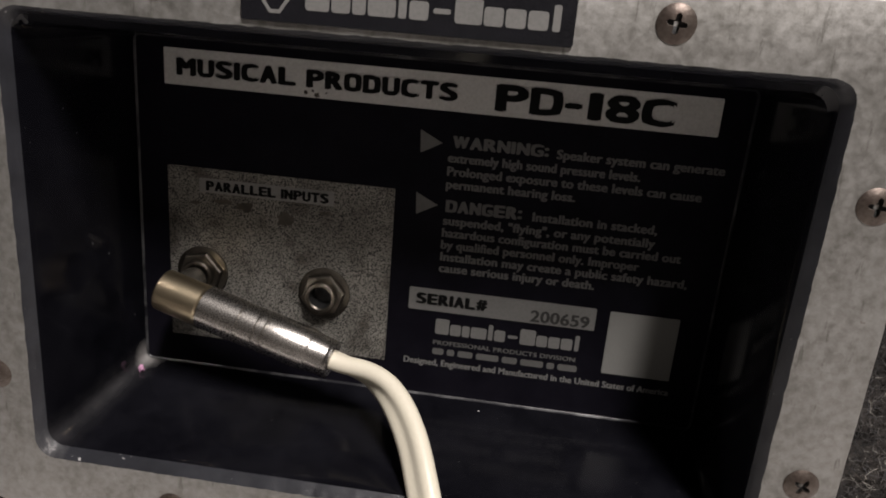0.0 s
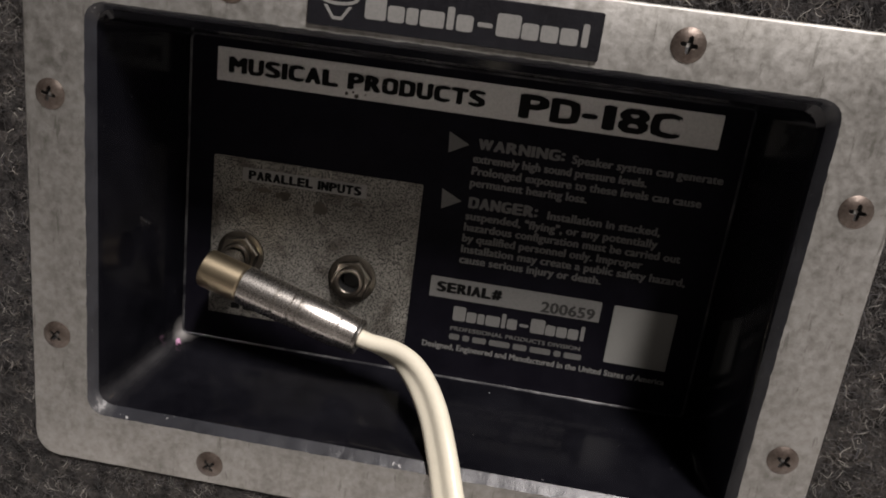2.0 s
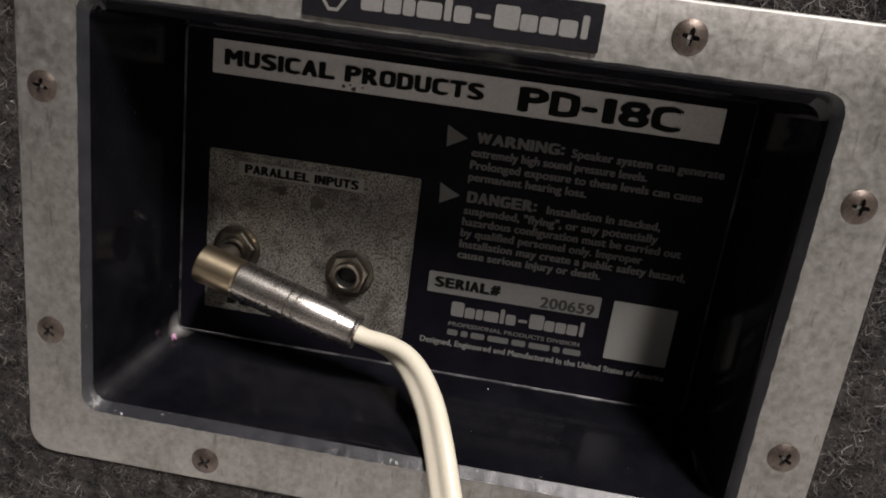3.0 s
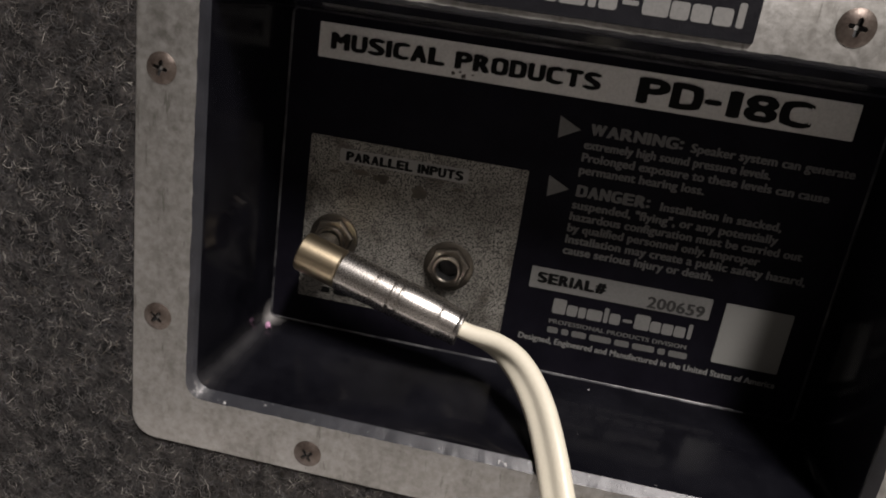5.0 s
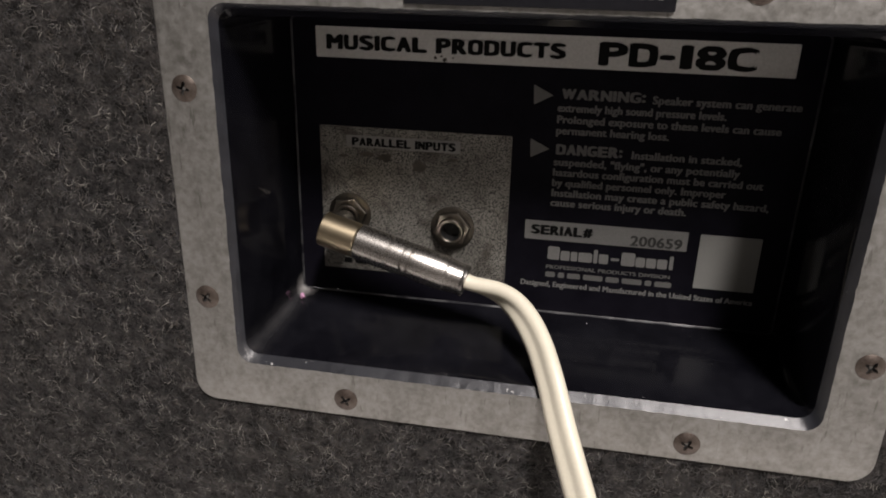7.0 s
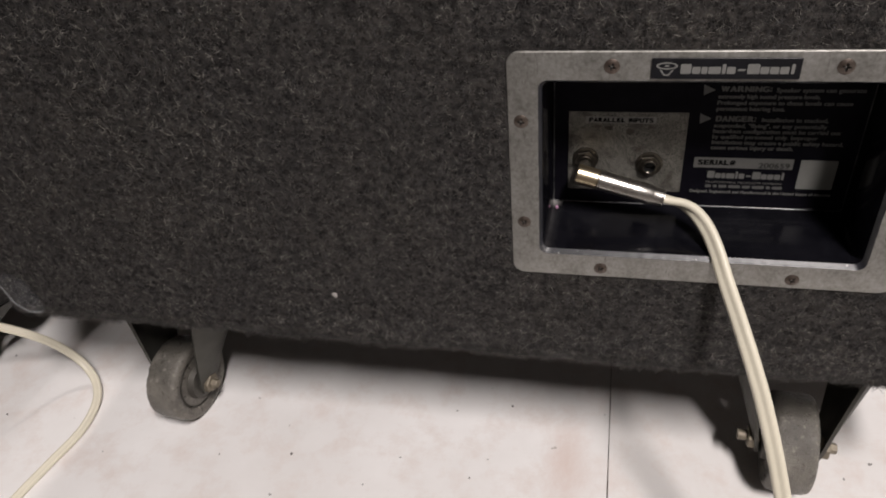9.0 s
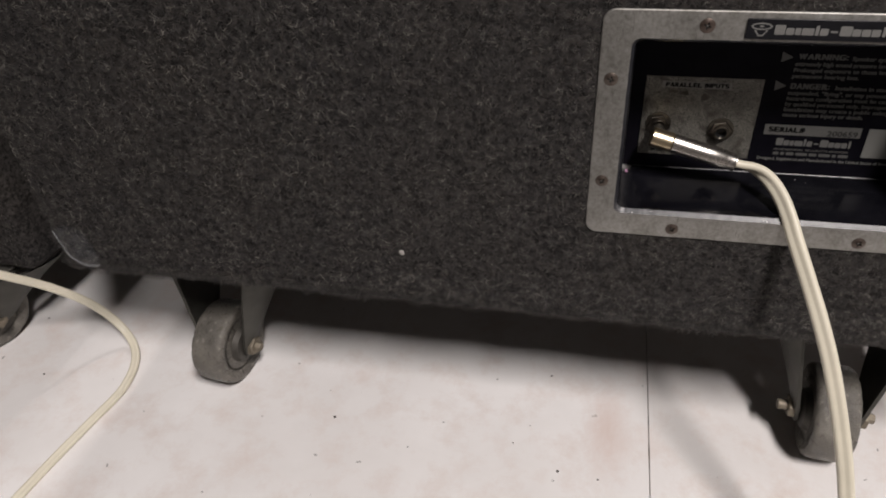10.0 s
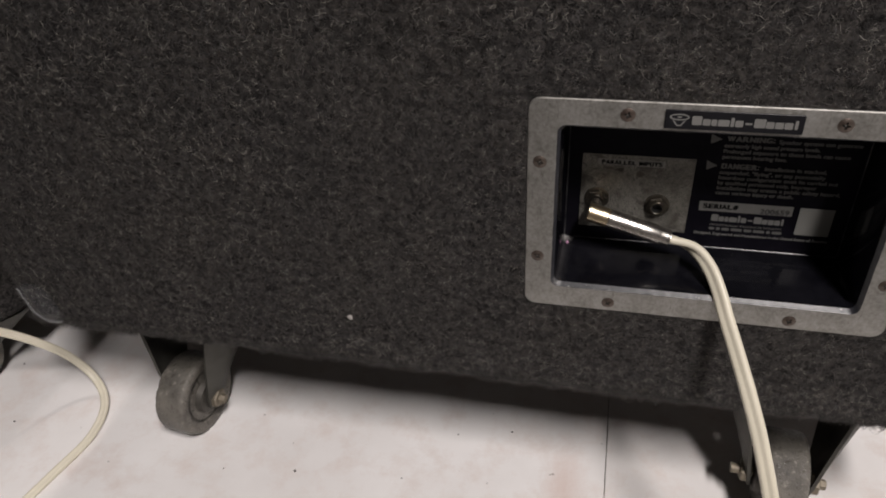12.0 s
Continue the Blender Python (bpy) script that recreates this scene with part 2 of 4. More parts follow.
def rubber_material():
    """Old grey caster tread: scuffed, dusty, with flaking patches."""
    mat, nt, b = material("worn_caster_tread")
    flake, fine, tone = noise_tex(nt, 130, 6, 0.7), noise_tex(nt, 700, 4), noise_tex(nt, 35, 4)
    col = ramp(nt, tone, [(0.3, (0.060, 0.055, 0.048)), (0.7, (0.160, 0.148, 0.128))])
    col = mix(nt, ramp(nt, flake, [(0.58, grey(0)), (0.64, grey(0.75))]), col, (0.27, 0.25, 0.22))
    col = mix(nt, ramp(nt, noise_tex(nt, 240, 4, 0.6), [(0.62, grey(0)), (0.68, grey(0.7))]), col, (0.03, 0.028, 0.025))
    nt.links.new(col, b.inputs["Base Color"])
    nt.links.new(ramp(nt, flake, [(0.4, grey(0.26)), (0.6, grey(0.62))]), b.inputs["Roughness"])
    bump(nt, b, mix(nt, 0.5, flake, fine), 0.9, 0.0022)
    return mat


def screw_material():
    mat, nt, b = material("tarnished_screw_steel")
    rust, fine = noise_tex(nt, 330, 5, 0.65), noise_tex(nt, 1500, 3)
    info = nt.nodes.new("ShaderNodeObjectInfo")
    col = ramp(nt, rust, [(0.35, (0.065, 0.047, 0.039)), (0.6, (0.125, 0.104, 0.088)), (0.8, (0.22, 0.195, 0.17))])
    col = mix(nt, ramp(nt, info.outputs["Random"], [(0.2, grey(0.0)), (1.0, grey(0.45))]), col, (0.10, 0.065, 0.055))
    nt.links.new(col, b.inputs["Base Color"])
    b.inputs["Metallic"].default_value = 0.7
    b.inputs["Roughness"].default_value = 0.42
    bump(nt, b, fine, 0.3, 0.0002)
    return mat


def clear_plastic(name, alpha, colour):
    mat, nt, b = material(name)
    b.inputs["Base Color"].default_value = colour
    b.inputs["Roughness"].default_value = 0.25
    haze = noise_tex(nt, 120, 4, 0.6)
    nt.links.new(ramp(nt, haze, [(0.35, grey(alpha * 0.5)), (0.7, grey(alpha * 1.5))]), b.inputs["Alpha"])
    bump(nt, b, noise_tex(nt, 60, 4), 0.4, 0.002)
    return mat


def back_print():
    """Flat black screen print, faintly dusty."""
    mat, nt, b = material("black_back_print")
    col = ramp(nt, noise_tex(nt, 60, 6, 0.7), [(0.35, (0.0040, 0.0036, 0.0060)), (0.75, (0.0085, 0.0078, 0.0118))])
    nt.links.new(col, b.inputs["Base Color"])
    b.inputs["Roughness"].default_value = 0.55
    b.inputs["Specular IOR Level"].default_value = 0.06
    bump(nt, b, noise_tex(nt, 1500, 3), 0.1, 0.0001)
    return mat


def fold_material():
    """The pressed fold round the back: near-black broken by patches of lighter grey."""
    mat, nt, b = material("patchy_grey_fold")
    mottle = noise_tex(nt, 90, 5, 0.7)
    nt.links.new(ramp(nt, mottle, [(0.46, (0.010, 0.010, 0.012)), (0.66, (0.10, 0.10, 0.10))]), b.inputs["Base Color"])
    b.inputs["Roughness"].default_value = 0.3
    return mat


BACKPRINT, FOLD = back_print(), fold_material()
FLANGE, BLACK, RIM, PLATE = flange_material(), black_paint(), rim_material(), speckle_plate()
# Recess's dim light put into print and sticker greys; title strip raised against it.
INK_PALE, INK_DIM = print_grey("dimmed_label_print", 0.17), print_grey("grey_label_print", 0.115)
INK_WHITE, INK_TAG = print_grey("dimmed_white_print", 0.175), print_grey("lifted_tag_print", 0.62)
INK_BLACK = simple("black_print", (0.006, 0.006, 0.006), 0.5, scale=200, spec=0.08)
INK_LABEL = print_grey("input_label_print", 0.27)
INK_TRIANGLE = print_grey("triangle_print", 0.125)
BADGE_BLACK = simple("badge_black_plastic", (0.008, 0.008, 0.010), 0.4, scale=120, spec=0.2)
# White darkened to stand for weak light in the recess.
STICKER = simple("dimmed_white_sticker", (0.195, 0.195, 0.183), 0.45, scale=70, vary=0.08)
CARPET, FIBRE, FLOOR = carpet_base(), fibre_material(), floor_material()
TREAD, SCREW, CLEAR = rubber_material(), screw_material(), clear_plastic("clear_plastic", 0.055, (0.25, 0.26, 0.28, 1))
# Paler film colour stands for the highlight along the scrap's edge.
FILM_GLINT = clear_plastic("clear_plastic_glint", 0.20, (0.42, 0.43, 0.44, 1))
CHROME = simple("nickel_plating", (0.54, 0.515, 0.48), 0.27, 1.0, 220, 0.08, 0.00004, 0.15, 0.05)
BRASSY = simple("worn_brassy_plating", (0.62, 0.52, 0.36), 0.30, 1.0, 260, 0.06, 0.00002, 0.1, 0.03)
NUT = simple("dull_nickel_nut", (0.155, 0.140, 0.118), 0.38, 1.0, 300, 0.2, 0.0001, 0.2, 0.08)
BOLT = simple("dull_rusty_steel", (0.185, 0.160, 0.122), 0.55, 0.5, 300, 0.3, 0.0003, 0.3, 0.1)
# Near-black for jack bores and screw crosses, their shade put into the colour.
DARK = simple("dark_hollow_shade", (0.008, 0.008, 0.008), 0.6, scale=300)
CORD = simple("cream_vinyl", (0.62, 0.58, 0.47), 0.42, scale=60, vary=0.06, bump_d=0.0003, bump_s=0.2)
FORK = simple("dull_zinc_steel", (0.066, 0.064, 0.056), 0.55, 0.45, 60, 0.25, 0.0006, 0.3)
HUB = simple("grimy_hub_steel", (0.07, 0.065, 0.057), 0.55, 0.5, 90, 0.3, 0.0008, 0.4)
# Walls are out of view; their dark tones hold down bounced light.
WALL = simple("matt_wall_paint", (0.07, 0.065, 0.060), 0.85, scale=3, vary=0.05)
WALL_UNLIT_SIDE = simple("bounce_limiting_wall", (0.045, 0.042, 0.04), 0.85, scale=3, vary=0.05)
CEIL = simple("matt_ceiling_paint", (0.24, 0.235, 0.23), 0.9, scale=3, vary=0.04)
# Unseen floor before the cabinets, kept dark to limit bounce into the dish.
FLOOR_UNSEEN = simple("unseen_dark_floor", (0.09, 0.084, 0.079), 0.6, scale=8)
JOINT = simple("dark_joint_dirt", (0.16, 0.12, 0.09), 0.9, scale=40)
CRUMB = simple("pale_crumb", (0.62, 0.60, 0.57), 0.8, scale=400)
DIRT = simple("dark_dirt", (0.05, 0.042, 0.035), 0.9, scale=400)
LINT = simple("grey_lint", (0.34, 0.32, 0.30), 0.9, scale=400)
PINK = simple("pink_fluff", (0.42, 0.22, 0.34), 0.9, scale=400)
LAMPBODY = simple("white_enamel", (0.8, 0.8, 0.8), 0.4, scale=20, vary=0.03)


# ---------------------------------------------------------------- mesh helpers
def link(name, bm, mat, parent=None, label="", smooth=True):
    mesh = bpy.data.meshes.new(name)
    bmesh.ops.recalc_face_normals(bm, faces=bm.faces)
    bm.to_mesh(mesh)
    bm.free()
    mesh.materials.append(mat)
    if smooth:
        mesh.polygons.foreach_set("use_smooth", [True] * len(mesh.polygons))
        mesh.set_sharp_from_angle(angle=radians(35))
    ob = new(name, mesh)
    if parent:
        ob.parent = parent
    if label:
        tagged(ob, label)
    return ob


part = link


def share(name, mesh, parent, m, label=""):
    """Another object on a mesh that is already there."""
    ob = new(name, mesh)
    ob.parent = parent
    ob.matrix_basis = m
    if label:
        tagged(ob, label)
    return ob


def empty(name, label, category, group="", kind=""):
    ob = new(name)
    return tagged(ob, label, category, group, kind)


def box(x0, x1, y0, y1, z0, z1, bevel=0.0, segs=2):
    bm = bmesh.new()
    bmesh.ops.create_cube(bm, size=1.0, matrix=Matrix.Translation(((x0 + x1) / 2, (y0 + y1) / 2, (z0 + z1) / 2)) @ Matrix.Diagonal((x1 - x0, y1 - y0, z1 - z0, 1)))
    if bevel:
        bmesh.ops.bevel(bm, geom=list(bm.edges), offset=bevel, segments=segs, profile=0.5, affect="EDGES")
    return bm


def lathe(profile, segs=32, m=None, cap=True):
    """Spin (radius, height) pairs round local z."""
    bm = bmesh.new()
    rings = []
    for r, h in profile:
        rings.append([bm.verts.new((r * math.cos(a), r * math.sin(a), h)) for a in (2 * math.pi * i / segs for i in range(segs))])
    for a, b in zip(rings[:-1], rings[1:]):
        for i in range(segs):
            bm.faces.new((a[i], a[(i + 1) % segs], b[(i + 1) % segs], b[i]))
    if cap:
        bm.faces.new(rings[0][::-1])
        bm.faces.new(rings[-1])
    if m:
        bm.transform(m)
    return bm


def rounded(x0, x1, z0, z1, r, y, n=6):
    """A rounded rectangle in the xz plane at y, as points."""
    out = []
    for cx, cz, a0 in ((x1 - r, z1 - r, 0), (x0 + r, z1 - r, 90), (x0 + r, z0 + r, 180), (x1 - r, z0 + r, 270)):
        for i in range(n + 1):
            a = radians(a0 + 90 * i / n)
            out.append((cx + r * math.cos(a), y, cz + r * math.sin(a)))
    return out


def fine(points, step):
    """The same closed outline with points at most a step apart."""
    out = []
    for a, b in zip(points, points[1:] + points[:1]):
        a, b = Vector(a), Vector(b)
        count = max(1, math.ceil((b - a).length / step))
        out += [tuple(a.lerp(b, i / count)) for i in range(count)]
    return out


def nibbled(loops, amounts, step=0.0013):
    """Outlines of one shape, subdivided alike and worn unevenly in the xz plane."""
    base = loops[0]
    counts = [max(1, math.ceil((Vector(b) - Vector(a)).length / step)) for a, b in zip(base, base[1:] + base[:1])]
    out = []
    for loop, amount in zip(loops, amounts):
        row = []
        for (a, b), count in zip(zip(loop, loop[1:] + loop[:1]), counts):
            for i in range(count):
                p = Vector(a).lerp(Vector(b), i / count)
                q = Vector((p.x, 0, p.z))
                d = noise.noise(q * 260) * 0.6 + noise.noise(q * 900) * 0.4
                middle = Vector((0, p.y, 0.3165))
                row.append(tuple(p + (p - middle).normalized() * d * amount))
        out.append(row)
    return out


def loft(loops, cap_end=False, cap_start=False):
    bm = bmesh.new()
    rows = [[bm.verts.new(p) for p in loop] for loop in loops]
    count = len(rows[0])
    for a, b in zip(rows[:-1], rows[1:]):
        for i in range(count):
            bm.faces.new((a[i], a[(i + 1) % count], b[(i + 1) % count], b[i]))
    if cap_end:
        bm.faces.new(rows[-1])
    if cap_start:
        bm.faces.new(rows[0])
    return bm


def spline(points, per=10):
    """A Catmull-Rom curve through the points."""
    pts = [Vector(p) for p in points]
    pts = [2 * pts[0] - pts[1]] + pts + [2 * pts[-1] - pts[-2]]
    out = []
    for a, b, c, d in zip(pts, pts[1:], pts[2:], pts[3:]):
        for i in range(per):
            u = i / per
            out.append(0.5 * (2 * b + (c - a) * u + (2 * a - 5 * b + 4 * c - d) * u * u + (3 * b - a - 3 * c + d) * u ** 3))
    out.append(pts[-2])
    return out


def twin_cord(points, radius, flat_way, per=10):
    """A flat twin-lead cord: two round cores side by side, swept along a curve. flat_way: across the flat side."""
    line = spline(points, per)
    profile = []
    for side in (1, -1):
        for i in range(15):
            a = radians(-110 + 220 * i / 14)
            profile.append((side * radius * (0.86 + math.cos(a)), side * radius * math.sin(a)))
        profile += [(side * radius * 0.26, side * radius * 0.905), (0.0, side * radius * 0.85), (-side * radius * 0.26, side * radius * 0.905)]
    loops = []
    for i, p in enumerate(line):
        ahead = (line[min(i + 1, len(line) - 1)] - line[max(i - 1, 0)]).normalized()
        u = i / (len(line) - 1)
        out = Vector(flat_way(u) if callable(flat_way) else flat_way)
        across = ahead.cross(out).normalized()
        out = across.cross(ahead).normalized()
        loops.append([tuple(p + across * x + out * y) for x, y in profile])
    return loft(loops, True, True)


# ---------------------------------------------------------------- room
x0, x1, y0, y1, H = ROOM
# unseen room shell, north wall darkest to keep light from under the cabinets
tagged(link("wall_north", box(x0, x1, y1, y1 + 0.1, 0, H), WALL_UNLIT_SIDE, smooth=False), "unseen room wall behind the cabinets, dark to limit bounced light", "wall", kind="structure")
tagged(link("wall_south", box(x0, x1, y0 - 0.1, y0, 0, H), WALL, smooth=False), "plain matt grey-brown room wall facing the cabinets", "wall", kind="structure")
tagged(link("wall_west", box(x0 - 0.1, x0, y0 - 0.1, y1 + 0.1, 0, H), WALL, smooth=False), "plain matt grey-brown side wall of the room", "wall", kind="structure")
tagged(link("wall_east", box(x1, x1 + 0.1, y0 - 0.1, y1 + 0.1, 0, H), WALL, smooth=False), "plain matt grey-brown side wall of the room", "wall", kind="structure")
tagged(link("ceiling", box(x0 - 0.1, x1 + 0.1, y0 - 0.1, y1 + 0.1, H, H + 0.1), CEIL, smooth=False), "plain matt grey ceiling", "ceiling", kind="structure")

floor = tagged(link("floor", box(x0, x1, y0, y1, -0.06, -0.004), JOINT, smooth=False), "pale grey floor of large smooth boards, scuffed and stained", "floor", kind="structure")


def board(ax, bx, ay, by):
    """A thin floor board with slightly crumbled edges."""
    loops = []
    for z, inset in ((-0.0039, 0.0003), (-0.0005, 0.0003), (0.0, 0.0006)):
        row = []
        for p in fine([(ax, ay, z), (bx, ay, z), (bx, by, z), (ax, by, z)], 0.006):
            p = Vector(p)
            d = inset + 0.0009 * max(0.0, noise.noise(p * 60)) + 0.0006 * max(0.0, noise.noise(p * 210) - 0.15)
            p.x += d if p.x < ax + 1e-4 else -d if p.x > bx - 1e-4 else 0
            p.y += d if p.y < ay + 1e-4 else -d if p.y > by - 1e-4 else 0
            row.append(tuple(p))
        loops.append(row)
    return loft(loops, cap_end=True)


SEAM, BOARD_X, BOARD_Y = -0.0405, 1.25, 2.5
for ix in range(-3, 2):
    for iy in range(-2, 2):
        ax, bx = max(x0, SEAM + ix * BOARD_X), min(x1, SEAM + (ix + 1) * BOARD_X)
        ay, by = max(y0, -0.3 + iy * BOARD_Y), min(y1, -0.3 + (iy + 1) * BOARD_Y)
        if bx - ax > 0.02 and by - ay > 0.02:
            # boards in front, out of view, are dark to cut bounced light
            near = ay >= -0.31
            part("floor_board", board(ax, bx, ay, by), FLOOR if near else FLOOR_UNSEEN, floor, smooth=False)


# ---------------------------------------------------------------- speaker cabinets
def carpet_body(x0, x1, y0, y1, z0, z1, hole=None, r=0.016):
    bm = box(x0, x1, y0, y1, z0, z1, r, 5)
    if hole:
        hx0, hx1, hz0, hz1 = hole
        for co, no in (((hx0, 0, 0), (1, 0, 0)), ((hx1, 0, 0), (1, 0, 0)), ((0, 0, hz0), (0, 0, 1)), ((0, 0, hz1), (0, 0, 1))):
            bmesh.ops.bisect_plane(bm, geom=bm.verts[:] + bm.edges[:] + bm.faces[:], plane_co=co, plane_no=no)
        inside = [f for f in bm.faces if abs(f.calc_center_median().y - y0) < 1e-5 and hx0 < f.calc_center_median().x < hx1 and hz0 < f.calc_center_median().z < hz1]
        bmesh.ops.delete(bm, geom=inside, context="FACES")
    return bm


def fibres(name, parent, boxes, seed, segs=4):
    """Curled loose fibres standing off a carpeted face that looks to -y and wraps under at its foot. boxes: x0, x1, z0, z1, y, count, length, width."""
    rng = np.random.default_rng(seed)
    verts, faces, start = [], [], 0
    for bx0, bx1, bz0, bz1, y, count, length, width, foot in boxes:
        clump = rng.random((count, 2))
        x = bx0 + (bx1 - bx0) * clump[:, 0]
        z = bz0 + (bz1 - bz0) * clump[:, 1]
        free = (np.abs(x) > 0.1100) | (z < 0.2425) | (z > 0.3906)
        x, z = x[free], z[free]
        count = len(x)
        # round foot of the face
        r = 0.016
        below = np.clip((foot + r - z) / r, 0, 1.0)
        yy = y + r * (1 - np.sqrt(np.clip(1 - below ** 2, 0, 1)))
        ny, nz = -np.sqrt(np.clip(1 - below ** 2, 0.0, 1)), -below
        turn = rng.uniform(0, 2 * math.pi, count)
        curl = rng.normal(0, 1.0, count) * 1.9
        shag = 0.5 + 0.5 * np.sin(x * 310 + 2.1 * np.sin(x * 97)) * np.sin(x * 143 + 1.0)
        lift = rng.uniform(0.02, 0.42, count) * (1 + 2.2 * below * shag)
        size = length * rng.uniform(0.45, 1.3, count) * (1 - 0.35 * below + 0.8 * below * shag)
        step = size / segs
        px, pt, ph = np.zeros(count), np.zeros(count), np.full(count, -0.0004)
        rows = []
        for s in range(segs + 1):
            w = width * rng.uniform(0.8, 1.2, count) * (1.0 if s < segs else 0.5) / 2
            sx, st = -np.sin(turn) * w, np.cos(turn) * w
            for sign in (1, -1):
                ax, at, ah = px + sign * sx, pt + sign * st, ph
                # tangent frame: x across, t up the face, h off the face
                rows.append(np.stack([x + ax, yy + ny * ah - 0.6 * at * below, z + at * np.abs(ny) + nz * ah], 1))
            px, pt = px + np.cos(turn) * step, pt + np.sin(turn) * step
            ph = ph + step * (lift if s < segs // 2 else -lift * 0.6)
            turn = turn + curl * 0.40 + rng.normal(0, 0.55, count)
        v = np.stack(rows, 1).reshape(-1, 3)
        n = 2 * (segs + 1)
        base = start + np.arange(count)[:, None] * n
        f = np.concatenate([base + np.array([2 * s, 2 * s + 1, 2 * s + 3, 2 * s + 2]) for s in range(segs)], 1).reshape(-1, 4)
        verts.append(v), faces.append(f)
        start += len(v)
    v, f = np.concatenate(verts), np.concatenate(faces)
    mesh = bpy.data.meshes.new(name)
    mesh.vertices.add(len(v))
    mesh.vertices.foreach_set("co", v.ravel())
    mesh.loops.add(4 * len(f))
    mesh.loops.foreach_set("vertex_index", f.ravel())
    mesh.polygons.add(len(f))
    mesh.polygons.foreach_set("loop_start", np.arange(len(f)) * 4)
    mesh.update()
    mesh.validate()
    mesh.materials.append(FIBRE)
    ob = new(name, mesh)
    ob.parent = parent
    return tagged(ob, "loose curled grey carpet fibres", kind="stuff")


WHEEL_R, WHEEL_W = 0.0405, 0.033


def caster(parent, x, y, top, turn, drop=0.0):
    """A swivel caster bolted under a cabinet: fork, tyre, hub, axle bolt and nut. Its axle stands at x, y."""
    m = pose(x, y, 0, 0, 0, turn)
    bm = bmesh.new()
    gap = WHEEL_W / 2 + 0.0045
    for side in (-1, 1):
        nu, nv, outer, inner = 8, 8, [], []
        for j in range(nv + 1):
            v = j / nv
            k = 1 - (1 - v) ** 1.2
            z = (top - 0.006) * (1 - v) + (WHEEL_R - 0.012) * v
            for shell, grid in ((0.003, outer), (0.0, inner)):
                row = []
                for i in range(nu + 1):
                    u = 2 * i / nu - 1
                    a = radians(52 * u)
                    r = 0.069 + shell
                    tx, ty = r * math.cos(a) * 0.98, 0.053 + r * math.sin(a)
                    bx, by = gap + shell, 0.011 * u * (1.0 if v < 0.9 else 0.75)
                    row.append(bm.verts.new((side * (tx * (1 - k) + bx * k), ty * (1 - k) + by * k, z + (0.003 * u * u if v > 0.9 else 0))))
                grid.append(row)
        for j in range(nv):
            for i in range(nu):
                bm.faces.new((outer[j][i], outer[j][i + 1], outer[j + 1][i + 1], outer[j + 1][i]))
                bm.faces.new((inner[j][i], inner[j + 1][i], inner[j + 1][i + 1], inner[j][i + 1]))
        edge = [(0, i) for i in range(nu + 1)] + [(j, nu) for j in range(1, nv + 1)] + [(nv, i) for i in range(nu - 1, -1, -1)] + [(j, 0) for j in range(nv - 1, 0, -1)]
        for (j, i), (jj, ii) in zip(edge, edge[1:] + edge[:1]):
            bm.faces.new((outer[j][i], inner[j][i], inner[jj][ii], outer[jj][ii]))
    for args in ((-0.052, 0.052, -0.002, 0.098, top - 0.009, top - 0.005), (-0.054, 0.054, -0.008, 0.104, top - 0.004, top - 0.0005)):
        extra = box(*args, 0.0015, 2)
        tmp = bpy.data.meshes.new("tmp")
        extra.to_mesh(tmp)
        extra.free()
        bm.from_mesh(tmp)
        bpy.data.meshes.remove(tmp)
    ob = part("caster", bm, FORK, parent, "dull zinc-plated swivel caster with a worn grey wheel")
    ob.matrix_basis = m
    lay = pose(0, 0, WHEEL_R, 0, 90, 0)
    w, r = WHEEL_W / 2, WHEEL_R
    bm = lathe([(r * 0.70, -w * 0.86), (r * 0.86, -w), (r * 0.94, -w * 0.95), (r * 0.975, -w * 0.86), (r * 0.99, -w * 0.72), (r, -w * 0.4), (r, 0), (r, w * 0.4), (r * 0.99, w * 0.72), (r * 0.975, w * 0.86), (r * 0.94, w * 0.95), (r * 0.86, w), (r * 0.70, w * 0.86)], 72)
    for v in bm.verts:
        side = Vector((v.co.x, v.co.y, 0))
        if side.length > 0.8 * r:
            q = v.co * 95 + Vector((x * 40, y * 40, 0))
            worn = 0.0008 * noise.noise(q) + 0.0042 * max(0, abs(v.co.z) / w - 0.55) * noise.noise(q * 2.3)
            v.co += side.normalized() * min(0.0, worn - 0.0004)
    bm.transform(lay)
    part("tyre", bm, TREAD, ob, "scuffed grey rubber tread, worn uneven at its edges")
    part("hub", lathe([(0.009, -w - 0.004), (0.016, -w - 0.003), (0.018, -w * 0.84), (r * 0.50, -w * 0.84), (r * 0.52, -w * 0.66), (r * 0.60, -w * 0.66), (r * 0.62, -w * 0.86), (r * 0.69, -w * 0.86), (r * 0.69, w * 0.86), (r * 0.62, w * 0.86), (r * 0.60, w * 0.66), (r * 0.52, w * 0.66), (r * 0.50, w * 0.84), (0.018, w * 0.84), (0.016, w + 0.003), (0.009, w + 0.004)], 32, lay), HUB, ob, "grimy steel wheel hub")
    part("axle_bolt", lathe([(0.0085, -gap - 0.0095), (0.0095, -gap - 0.0085), (0.0095, -gap - 0.003), (0.0045, -gap - 0.003), (0.0045, gap + 0.014), (0.0040, gap + 0.015)], 6, lay), BOLT, ob, "rusty hex bolt")
    part("axle_nut", lathe([(0.0085, gap + 0.003), (0.0095, gap + 0.004), (0.0095, gap + 0.0085), (0.0085, gap + 0.0095)], 6, lay), BOLT, ob, "rusty hex nut")
    bm = lathe([(0.0045, -gap - 0.017), (0.0045, -gap - 0.0095)], 12, lay)
    part("bolt_end", bm, BOLT, ob, "threaded bolt end")
    return ob


